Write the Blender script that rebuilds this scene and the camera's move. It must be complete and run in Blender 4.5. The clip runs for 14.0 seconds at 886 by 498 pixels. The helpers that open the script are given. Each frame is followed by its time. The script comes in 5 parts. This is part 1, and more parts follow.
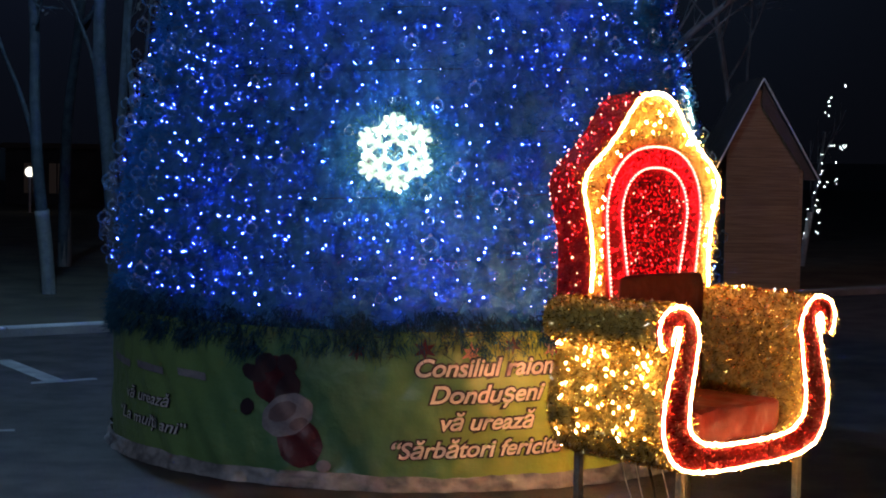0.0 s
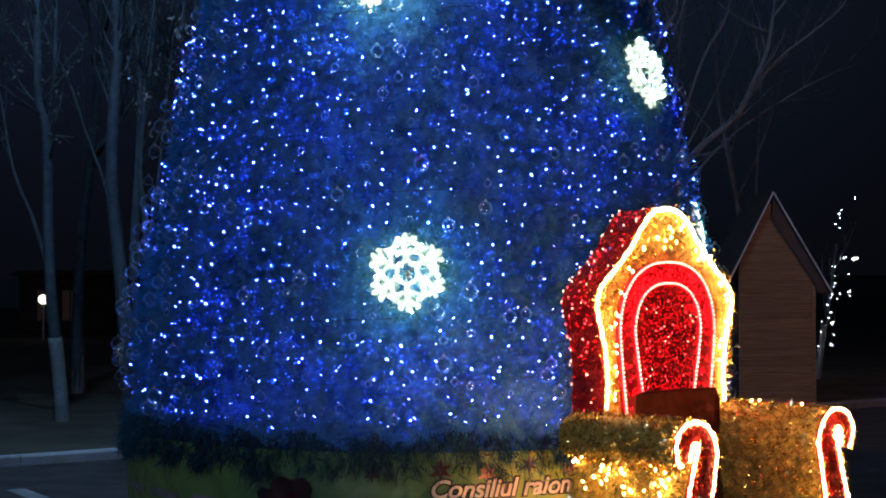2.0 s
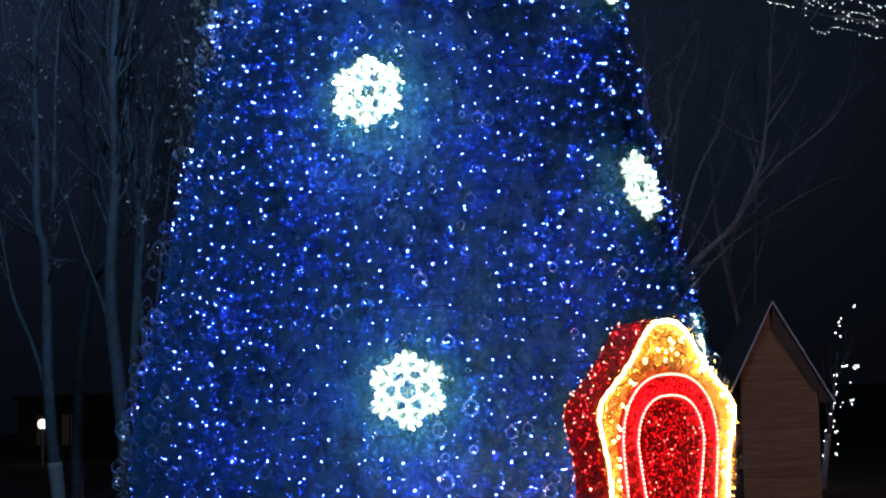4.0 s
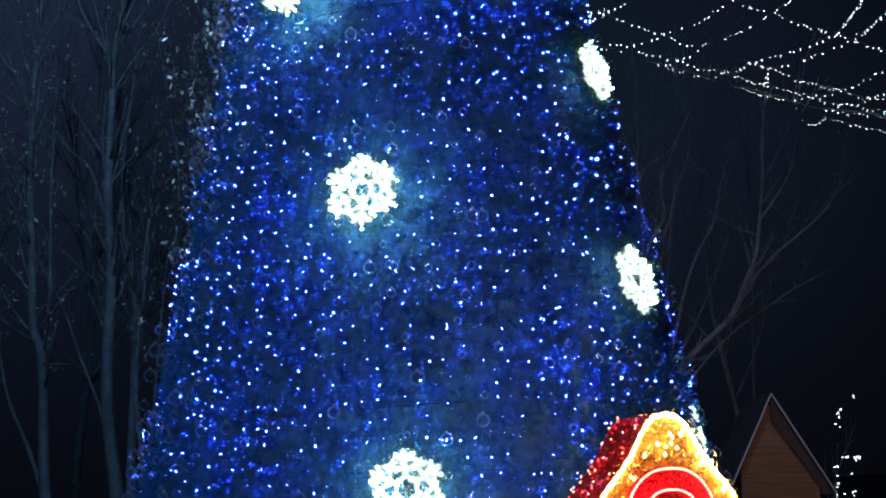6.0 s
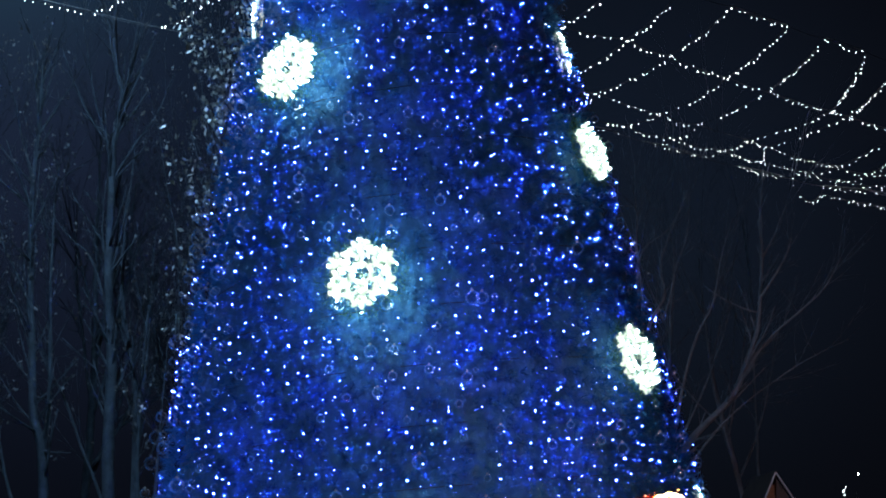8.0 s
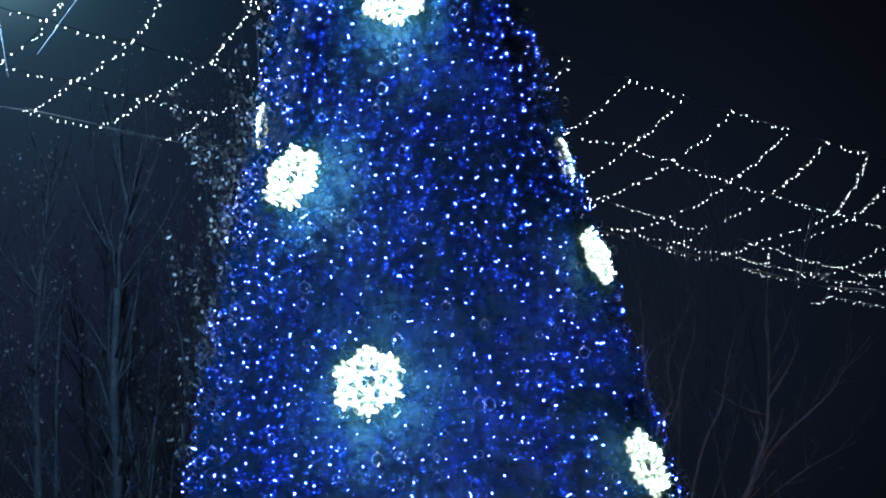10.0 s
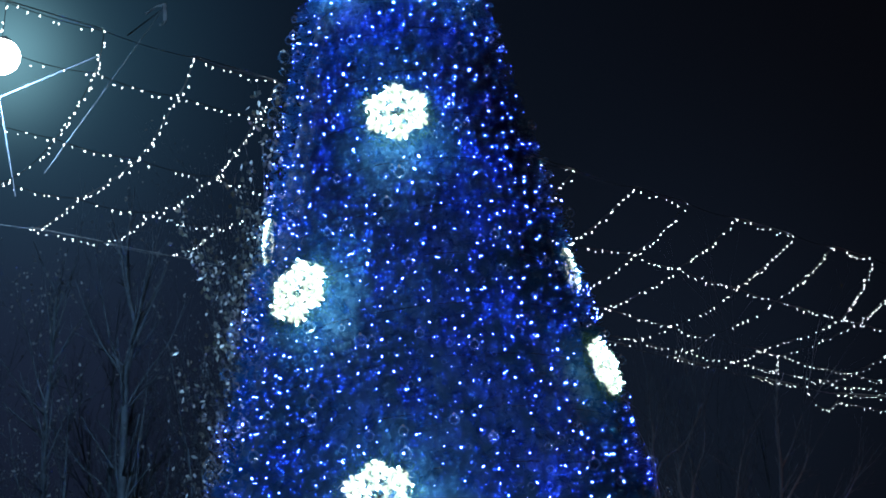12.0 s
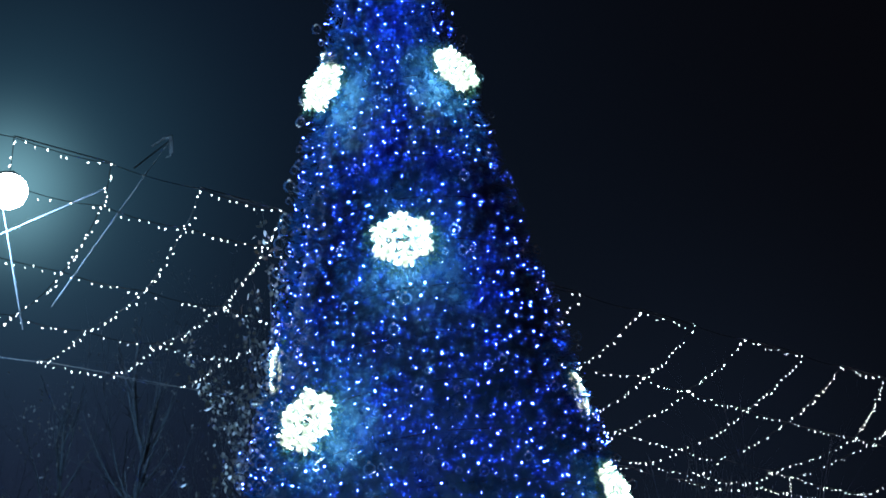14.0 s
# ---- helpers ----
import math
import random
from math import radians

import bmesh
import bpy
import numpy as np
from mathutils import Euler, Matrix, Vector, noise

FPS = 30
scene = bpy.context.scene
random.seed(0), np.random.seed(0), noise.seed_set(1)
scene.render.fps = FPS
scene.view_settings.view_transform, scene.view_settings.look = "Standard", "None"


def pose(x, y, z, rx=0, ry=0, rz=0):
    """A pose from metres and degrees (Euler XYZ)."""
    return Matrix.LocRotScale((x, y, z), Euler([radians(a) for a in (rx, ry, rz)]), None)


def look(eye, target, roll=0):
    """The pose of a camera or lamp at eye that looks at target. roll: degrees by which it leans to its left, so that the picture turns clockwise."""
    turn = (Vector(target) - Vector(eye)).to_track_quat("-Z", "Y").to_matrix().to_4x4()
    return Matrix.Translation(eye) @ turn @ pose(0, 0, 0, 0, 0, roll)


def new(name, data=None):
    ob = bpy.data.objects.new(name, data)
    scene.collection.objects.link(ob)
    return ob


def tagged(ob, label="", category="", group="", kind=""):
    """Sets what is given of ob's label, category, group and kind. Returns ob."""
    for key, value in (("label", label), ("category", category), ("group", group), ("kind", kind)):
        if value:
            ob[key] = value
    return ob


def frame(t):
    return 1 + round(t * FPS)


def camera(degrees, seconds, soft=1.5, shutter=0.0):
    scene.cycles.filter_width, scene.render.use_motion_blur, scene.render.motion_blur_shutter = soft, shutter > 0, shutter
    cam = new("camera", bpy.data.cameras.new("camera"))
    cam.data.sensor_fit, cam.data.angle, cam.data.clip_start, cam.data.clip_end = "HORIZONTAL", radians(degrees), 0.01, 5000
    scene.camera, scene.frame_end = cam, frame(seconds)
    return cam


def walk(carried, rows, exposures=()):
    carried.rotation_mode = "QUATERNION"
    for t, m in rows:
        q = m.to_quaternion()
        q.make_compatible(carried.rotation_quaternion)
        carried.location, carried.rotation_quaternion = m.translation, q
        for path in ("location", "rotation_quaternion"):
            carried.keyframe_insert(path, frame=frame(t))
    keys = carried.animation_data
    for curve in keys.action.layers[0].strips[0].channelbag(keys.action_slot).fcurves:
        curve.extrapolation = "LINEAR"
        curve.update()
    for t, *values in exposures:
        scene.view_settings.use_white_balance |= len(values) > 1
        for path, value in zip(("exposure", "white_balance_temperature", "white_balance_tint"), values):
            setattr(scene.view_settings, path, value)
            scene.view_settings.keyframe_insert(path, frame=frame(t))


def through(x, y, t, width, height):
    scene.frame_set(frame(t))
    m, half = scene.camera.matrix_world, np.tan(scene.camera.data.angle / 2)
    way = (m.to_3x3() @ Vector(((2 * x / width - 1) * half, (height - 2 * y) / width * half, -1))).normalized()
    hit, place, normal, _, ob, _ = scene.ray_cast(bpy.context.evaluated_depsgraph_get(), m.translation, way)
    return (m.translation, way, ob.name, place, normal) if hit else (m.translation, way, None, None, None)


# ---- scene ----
# The camera stands on the square at eye height and only tilts upward along the tree.
cam = camera(30.0, 14.0, soft=1.9)
EYE = 1.6
ROWS = [
    (0.0, -3.250, 0.000, 0.952),
    (0.5, -2.337, 0.132, 0.714),
    (1.0, -1.269, 0.281, 0.412),
    (1.5, -0.231, 0.389, 0.149),
    (2.0, 0.889, 0.466, -0.162),
    (2.5, 1.925, 0.497, -0.437),
    (3.0, 2.977, 0.484, -0.745),
    (5.5, 7.480, 0.187, -2.048),
    (6.0, 8.270, 0.142, -2.287),
    (6.5, 8.931, 0.120, -2.497),
    (7.0, 9.618, 0.086, -2.740),
    (7.5, 10.312, 0.043, -2.916),
    (8.0, 11.122, 0.002, -3.148),
    (10.5, 15.814, -0.044, -4.217),
    (11.0, 16.796, -0.065, -4.464),
    (11.5, 17.704, -0.092, -4.657),
    (12.0, 18.712, -0.112, -4.885),
    (12.5, 19.678, -0.151, -5.133),
    (13.0, 20.760, -0.201, -5.386),
    (13.5, 21.819, -0.255, -5.674),
    (14.0, 23.081, -0.303, -5.950),
]
# seconds, degrees upward, turn to the left, lean to the left
walk(cam, [(t, pose(0, 0, EYE, 0, 0, yaw) @ pose(0, 0, 0, 90 + pitch) @ pose(0, 0, 0, 0, 0, lean)) for t, pitch, yaw, lean in ROWS])

# ---- night sky and lamps ----
world = bpy.data.worlds.new("night_sky")
scene.world = world
world.use_nodes = True
wn, wl = world.node_tree.nodes, world.node_tree.links
sky_bg = wn["Background"]
sky_co = wn.new("ShaderNodeTexCoord")
# almost black sky; lantern's bluish halo and haze beside the fir painted in
LANTERN_WAY, CROWN_WAY, PARK_WAY, FIR_GLOW_WAY = (Vector(q).normalized() for q in ((-0.245, 0.866, 0.435), (-0.25, 0.92, 0.31), (-0.24, 0.95, 0.22), (0.12, 0.97, 0.21)))
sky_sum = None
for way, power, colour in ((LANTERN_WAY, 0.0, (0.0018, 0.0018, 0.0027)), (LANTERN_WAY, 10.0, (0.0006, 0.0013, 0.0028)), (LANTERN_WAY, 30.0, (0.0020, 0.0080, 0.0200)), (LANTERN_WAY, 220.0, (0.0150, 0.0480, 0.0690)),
                           (LANTERN_WAY, 1600.0, (0.1500, 0.3200, 0.3700)), (PARK_WAY, 110.0, (0.0026, 0.0038, 0.0098)), (CROWN_WAY, 150.0, (0.0044, 0.0056, 0.0125)), (FIR_GLOW_WAY, 85.0, (0.0034, 0.0068, 0.0142))):
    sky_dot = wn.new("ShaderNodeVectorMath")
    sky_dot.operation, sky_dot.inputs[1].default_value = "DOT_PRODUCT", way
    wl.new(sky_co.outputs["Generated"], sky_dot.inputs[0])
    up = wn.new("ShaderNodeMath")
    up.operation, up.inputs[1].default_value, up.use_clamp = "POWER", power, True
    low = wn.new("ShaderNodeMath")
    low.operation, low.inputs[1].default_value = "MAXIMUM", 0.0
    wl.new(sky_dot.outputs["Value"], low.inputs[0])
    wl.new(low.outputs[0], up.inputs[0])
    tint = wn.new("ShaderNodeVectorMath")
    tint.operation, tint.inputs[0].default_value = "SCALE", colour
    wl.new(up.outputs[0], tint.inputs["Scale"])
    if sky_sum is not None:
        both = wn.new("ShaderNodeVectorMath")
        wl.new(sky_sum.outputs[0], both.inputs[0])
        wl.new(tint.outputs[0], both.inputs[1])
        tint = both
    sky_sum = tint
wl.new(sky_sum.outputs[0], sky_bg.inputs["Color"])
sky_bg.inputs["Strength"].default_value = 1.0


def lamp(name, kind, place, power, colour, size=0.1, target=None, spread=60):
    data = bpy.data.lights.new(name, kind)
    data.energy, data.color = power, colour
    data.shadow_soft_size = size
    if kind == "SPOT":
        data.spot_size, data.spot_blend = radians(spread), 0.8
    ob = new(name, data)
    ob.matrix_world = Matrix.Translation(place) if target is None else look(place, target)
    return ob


# the lantern over the square; unseen street lighting assumed behind the viewer and off to the right
lamp("street_light", "POINT", (-3.60, 12.72, 7.78), 720, (0.30, 0.60, 1.0), 0.12)
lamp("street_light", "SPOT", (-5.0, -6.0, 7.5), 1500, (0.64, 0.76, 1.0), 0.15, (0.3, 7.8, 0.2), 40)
# unseen spot added to light the hut and the trees behind it
lamp("street_light", "SPOT", (8.0, 11.0, 6.2), 390, (1.0, 0.58, 0.62), 0.15, (4.4, 20.6, 0.8), 68)
# ---- materials ----
def material(name, rough=0.6, metal=0.0):
    m = bpy.data.materials.new(name)
    m.use_nodes = True
    n, l = m.node_tree.nodes, m.node_tree.links
    b = n["Principled BSDF"]
    b.inputs["Roughness"].default_value = rough
    b.inputs["Metallic"].default_value = metal
    return m, n, l, b


def noisy(name, a, b_col, scale, rough=0.6, metal=0.0, bump=0.0, bump_scale=60.0, detail=6.0, lo=0.35, hi=0.65, fine=0.35):
    """A surface whose colour wanders between two tones at two scales, with fine relief."""
    m, n, l, b = material(name, rough, metal)
    co = n.new("ShaderNodeTexCoord")
    t1 = n.new("ShaderNodeTexNoise")
    t1.inputs["Scale"].default_value, t1.inputs["Detail"].default_value = scale, detail
    t2 = n.new("ShaderNodeTexNoise")
    t2.inputs["Scale"].default_value, t2.inputs["Detail"].default_value = bump_scale, 3.0
    l.new(co.outputs["Object"], t1.inputs["Vector"])
    l.new(co.outputs["Object"], t2.inputs["Vector"])
    add = n.new("ShaderNodeMix")
    add.inputs[0].default_value = fine
    l.new(t1.outputs["Fac"], add.inputs[2])
    l.new(t2.outputs["Fac"], add.inputs[3])
    r = n.new("ShaderNodeValToRGB")
    r.color_ramp.elements[0].position, r.color_ramp.elements[0].color = lo, (*a, 1)
    r.color_ramp.elements[1].position, r.color_ramp.elements[1].color = hi, (*b_col, 1)
    l.new(add.outputs[0], r.inputs[0])
    l.new(r.outputs[0], b.inputs["Base Color"])
    if bump:
        bp = n.new("ShaderNodeBump")
        bp.inputs["Strength"].default_value, bp.inputs["Distance"].default_value = bump, 0.01
        l.new(t2.outputs["Fac"], bp.inputs["Height"])
        l.new(bp.outputs[0], b.inputs["Normal"])
    return m


def islands(name, tones, rough=0.5, metal=0.0, through=0.0):
    """Each loose piece of the mesh takes one of the tones; through lets part of the light pass thin blades."""
    m, n, l, b = material(name, rough, metal)
    g = n.new("ShaderNodeNewGeometry")
    r = n.new("ShaderNodeValToRGB")
    while len(r.color_ramp.elements) < len(tones):
        r.color_ramp.elements.new(0.5)
    for k, c in enumerate(tones):
        r.color_ramp.elements[k].position, r.color_ramp.elements[k].color = k / (len(tones) - 1), (*c, 1)
    l.new(g.outputs["Random Per Island"], r.inputs[0])
    l.new(r.outputs[0], b.inputs["Base Color"])
    if through:
        b.inputs["Specular IOR Level"].default_value = 0.2
        tr, mx = n.new("ShaderNodeBsdfTranslucent"), n.new("ShaderNodeMixShader")
        mx.inputs[0].default_value = through
        l.new(r.outputs[0], tr.inputs["Color"])
        l.new(b.outputs[0], mx.inputs[1])
        l.new(tr.outputs[0], mx.inputs[2])
        l.new(mx.outputs[0], n["Material Output"].inputs["Surface"])
    return m


def glowing(name, colour, strength, vary=0.0):
    """A light source; vary lets single bulbs burn brighter or weaker."""
    m = bpy.data.materials.new(name)
    m.use_nodes = True
    n, l = m.node_tree.nodes, m.node_tree.links
    n.remove(n["Principled BSDF"])
    em = n.new("ShaderNodeEmission")
    em.inputs["Color"].default_value = (*colour, 1)
    em.inputs["Strength"].default_value = strength
    if vary:
        g = n.new("ShaderNodeNewGeometry")
        mr = n.new("ShaderNodeMapRange")
        mr.inputs["To Min"].default_value = strength * (1 - vary)
        mr.inputs["To Max"].default_value = strength * (1 + vary)
        l.new(g.outputs["Random Per Island"], mr.inputs["Value"])
        l.new(mr.outputs["Result"], em.inputs["Strength"])
    l.new(em.outputs[0], n["Material Output"].inputs["Surface"])
    return m


def clear_plastic(name):
    """A thin clear hollow ball: it lets the view through and shines at its rim."""
    m = bpy.data.materials.new(name)
    m.use_nodes = True
    n, l = m.node_tree.nodes, m.node_tree.links
    n.remove(n["Principled BSDF"])
    tr, gl, both, fr = (n.new("ShaderNode" + k) for k in ("BsdfTransparent", "BsdfGlossy", "AddShader", "Fresnel"))
    tr.inputs[0].default_value = (0.94, 0.95, 0.96, 1)
    gl.inputs["Roughness"].default_value = 0.025
    fr.inputs["IOR"].default_value = 1.45
    film = n.new("ShaderNodeMapRange")
    film.inputs["To Min"].default_value, film.inputs["To Max"].default_value = 0.03, 0.50
    l.new(fr.outputs[0], film.inputs["Value"])
    l.new(film.outputs["Result"], gl.inputs["Color"])
    l.new(tr.outputs[0], both.inputs[0])
    l.new(gl.outputs[0], both.inputs[1])
    l.new(both.outputs[0], n["Material Output"].inputs["Surface"])
    return m


ASPHALT = noisy("asphalt", (0.026, 0.023, 0.025), (0.090, 0.076, 0.078), 3.4, 0.60, bump=0.7, bump_scale=70, detail=9.0, lo=0.41, hi=0.59)
LAWN = noisy("winter_lawn", (0.060, 0.054, 0.042), (0.150, 0.130, 0.100), 1.5, 0.95, bump=0.8, bump_scale=40)
KERB = noisy("whitewashed_concrete", (0.42, 0.43, 0.45), (0.66, 0.67, 0.69), 3.0, 0.8, bump=0.4)
CONCRETE = noisy("grey_concrete", (0.14, 0.135, 0.13), (0.26, 0.25, 0.24), 3.0, 0.85, bump=0.4)
PAINT = noisy("road_paint", (0.22, 0.23, 0.24), (0.48, 0.49, 0.50), 6.0, 0.7, bump=0.2)
# the bulbs' blue glow is put into the needle and core colours
NEEDLES = islands("fir_needles", [(0.027, 0.155, 0.375), (0.037, 0.192, 0.465), (0.047, 0.230, 0.555)], 0.7, 0.0, 0.45)
# same fir in a darker tone: shade below the bulbs put into the colour
FRINGE = islands("shaded_fir_needles", [(0.016, 0.052, 0.090), (0.024, 0.080, 0.135), (0.034, 0.105, 0.165)], 0.75, 0.0, 0.3)
CORE = noisy("tree_core", (0.028, 0.140, 0.310), (0.046, 0.200, 0.450), 9.0, 0.75, bump=1.0, bump_scale=45)
HEM = noisy("grey_hem", (0.07, 0.07, 0.08), (0.36, 0.35, 0.37), 5.0, 0.6, bump=0.6, bump_scale=18)
INK_PALE = noisy("print_cream", (0.52, 0.43, 0.42), (0.66, 0.57, 0.55), 9.0, 0.4)
INK_GREY = noisy("print_grey", (0.15, 0.145, 0.175), (0.24, 0.23, 0.265), 9.0, 0.4)
INK_DARK = noisy("print_dark", (0.020, 0.012, 0.022), (0.035, 0.020, 0.030), 9.0, 0.4)
INK_RED = noisy("print_red", (0.038, 0.005, 0.012), (0.075, 0.008, 0.016), 7.0, 0.4)
INK_DIM = noisy("print_dim_white", (0.42, 0.41, 0.45), (0.58, 0.57, 0.60), 9.0, 0.4)
INK_ROSE = noisy("print_rose", (0.10, 0.075, 0.090), (0.15, 0.11, 0.125), 14.0, 0.4)
INK_PINK = noisy("print_pink", (0.48, 0.18, 0.16), (0.60, 0.26, 0.22), 7.0, 0.4)
INK_FIR = noisy("print_fir", (0.015, 0.040, 0.030), (0.035, 0.075, 0.045), 12.0, 0.4)
BLUE_LED = glowing("blue_bulb", (0.034, 0.079, 1.0), 930.0, 0.75)
DIM_SPECK = glowing("bulb_and_glint", (0.030, 0.080, 1.0), 15.0, 0.95)
WARM_LED = glowing("warm_bulb", (1.0, 0.57, 0.20), 62.0, 0.6)
NET_LED = glowing("cold_white_bulb", (0.86, 0.97, 1.0), 12.0, 0.6)
FLAKE_TUBE = glowing("snowflake_tube", (0.84, 1.0, 0.84), 1.14, 0.22)
FLAKE_LED = glowing("snowflake_bulb", (0.60, 0.90, 0.88), 68.0, 0.5)
FROST = islands("frosted_tinsel", [(0.30, 0.52, 0.42), (0.60, 0.76, 0.66), (0.80, 0.88, 0.78)], 0.4, 0.0, 0.5)
STRUT = noisy("weathered_steel", (0.045, 0.05, 0.055), (0.09, 0.095, 0.10), 20.0, 0.6, 0.2)
ROPE_LED = glowing("warm_rope_light", (1.0, 0.54, 0.22), 52.0)
RED_LED = glowing("red_bead_light", (1.0, 0.05, 0.06), 10.0)
RED_GLOW = glowing("red_tinsel_glow", (1.0, 0.005, 0.009), 5.0)
BEAD_LED = glowing("cream_bead_light", (1.0, 0.54, 0.34), 4.6, 0.3)
GLOBE = glowing("lamp_globe", (1.0, 0.95, 0.82), 2.2)
LANTERN = glowing("lantern_glass", (0.86, 0.96, 1.0), 30.0)
WINDOW_LIGHT = glowing("lit_window", (1.0, 0.72, 0.68), 0.008)
GLASS_BALL = clear_plastic("clear_ball")
CAP_METAL = noisy("bauble_cap", (0.45, 0.45, 0.47), (0.65, 0.65, 0.66), 30.0, 0.3, 1.0)
WIRE = noisy("dark_cable", (0.012, 0.014, 0.014), (0.03, 0.03, 0.03), 30.0, 0.55)
STEEL_ROPE = noisy("steel_rope", (0.17, 0.18, 0.19), (0.28, 0.29, 0.30), 30.0, 0.5, 0.4)
WHITE_CABLE = noisy("white_cable", (0.55, 0.54, 0.52), (0.70, 0.69, 0.66), 20.0, 0.45)
GALVANISED = noisy("galvanised_steel", (0.32, 0.34, 0.36), (0.50, 0.52, 0.54), 8.0, 0.45, 0.8)
LEG_PAINT = noisy("worn_steel_legs", (0.22, 0.19, 0.14), (0.42, 0.37, 0.28), 12.0, 0.5, 0.4)
GOLD = islands("gold_tinsel", [(0.24, 0.14, 0.02), (0.62, 0.40, 0.07), (0.92, 0.66, 0.17), (1.0, 0.84, 0.40), (1.0, 0.92, 0.66)], 0.20, 0.85)
GOLD_BED = noisy("gold_backing", (0.32, 0.20, 0.04), (0.80, 0.56, 0.14), 22.0, 0.50, 0.3, bump=1.0)
RED = islands("red_tinsel", [(0.45, 0.010, 0.014), (0.70, 0.025, 0.028), (0.95, 0.16, 0.08)], 0.22, 0.75)
RED_BED = noisy("red_backing", (0.32, 0.008, 0.014), (0.52, 0.016, 0.024), 25.0, 0.55, 0.2, bump=1.0)
VINYL = noisy("oxblood_vinyl", (0.135, 0.016, 0.012), (0.220, 0.032, 0.020), 6.0, 0.45, bump=0.25, bump_scale=25)
VINYL.node_tree.nodes["Principled BSDF"].inputs["Specular IOR Level"].default_value = 0.15
# bluish for the fir's light on the trunks, put into the bark colour
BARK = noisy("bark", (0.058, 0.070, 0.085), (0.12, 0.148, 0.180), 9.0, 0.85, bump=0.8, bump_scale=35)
# brighter copy of the bark: light on the right-hand limbs put into the colour
LIT_BARK = noisy("lit_bark", (0.16, 0.19, 0.23), (0.30, 0.34, 0.40), 9.0, 0.85, bump=0.8, bump_scale=35)
LIMEWASH = noisy("limewashed_bark", (0.21, 0.22, 0.23), (0.36, 0.36, 0.36), 7.0, 0.85, bump=0.8, bump_scale=30)
LEAF = islands("dry_leaf", [(0.10, 0.10, 0.11), (0.19, 0.19, 0.19), (0.32, 0.31, 0.31)], 0.6)
# brighter copy of the leaf: the lantern's light put into the colour
LIT_LEAF = islands("lit_dry_leaf", [(0.34, 0.33, 0.29), (0.52, 0.50, 0.45), (0.72, 0.70, 0.64)], 0.5)
ROOF = noisy("dark_roof_board", (0.075, 0.050, 0.044), (0.125, 0.085, 0.072), 5.0, 0.7, bump=0.4)
TRIM = noisy("pale_metal_trim", (0.60, 0.61, 0.64), (0.80, 0.81, 0.84), 9.0, 0.4)
HOUSE = noisy("dark_plaster", (0.05, 0.045, 0.045), (0.10, 0.09, 0.09), 1.5, 0.9)
TINSEL_GREEN = islands("green_tinsel", [(0.03, 0.10, 0.07), (0.07, 0.20, 0.15), (0.14, 0.32, 0.24)], 0.35, 0.2, 0.4)


def banner_print():
    """Printed vinyl: lime at both ends, deeper green between, the uneven lighting put into its colour; uneven ink and
    fine creases.
    """
    m, n, l, b = material("printed_banner", 0.40)
    co, sep, tx, tc = (n.new("ShaderNode" + k) for k in ("TexCoord", "SeparateXYZ", "TexNoise", "TexNoise"))
    tx.inputs["Scale"].default_value, tx.inputs["Detail"].default_value = 1.6, 4.0
    tc.inputs["Scale"].default_value, tc.inputs["Detail"].default_value = 13.0, 5.0
    l.new(co.outputs["Object"], sep.inputs[0])
    l.new(co.outputs["Object"], tx.inputs["Vector"])
    l.new(co.outputs["Object"], tc.inputs["Vector"])
    shift = n.new("ShaderNodeMath")
    shift.operation, shift.inputs[1].default_value, shift.inputs[2].default_value = "MULTIPLY_ADD", 0.9, -0.45
    l.new(tx.outputs["Fac"], shift.inputs[0])
    add = n.new("ShaderNodeMath")
    l.new(sep.outputs["X"], add.inputs[0])
    l.new(shift.outputs[0], add.inputs[1])
    mr = n.new("ShaderNodeMapRange")
    mr.inputs["From Min"].default_value, mr.inputs["From Max"].default_value = -1.9, 1.6
    l.new(add.outputs[0], mr.inputs["Value"])
    r = n.new("ShaderNodeValToRGB")
    tones = ((0.0, (0.16, 0.25, 0.095)), (0.20, (0.13, 0.23, 0.085)), (0.40, (0.055, 0.15, 0.085)), (0.55, (0.09, 0.19, 0.075)), (0.72, (0.36, 0.42, 0.065)), (1.0, (0.42, 0.45, 0.060)))
    while len(r.color_ramp.elements) < len(tones):
        r.color_ramp.elements.new(0.5)
    for k, (at, c) in enumerate(tones):
        r.color_ramp.elements[k].position, r.color_ramp.elements[k].color = at, (*c, 1)
    l.new(mr.outputs["Result"], r.inputs[0])
    l.new(r.outputs[0], b.inputs["Base Color"])
    bp = n.new("ShaderNodeBump")
    bp.inputs["Strength"].default_value, bp.inputs["Distance"].default_value = 0.6, 0.02
    l.new(tc.outputs["Fac"], bp.inputs["Height"])
    l.new(bp.outputs[0], b.inputs["Normal"])
    return m


BANNER = banner_print()


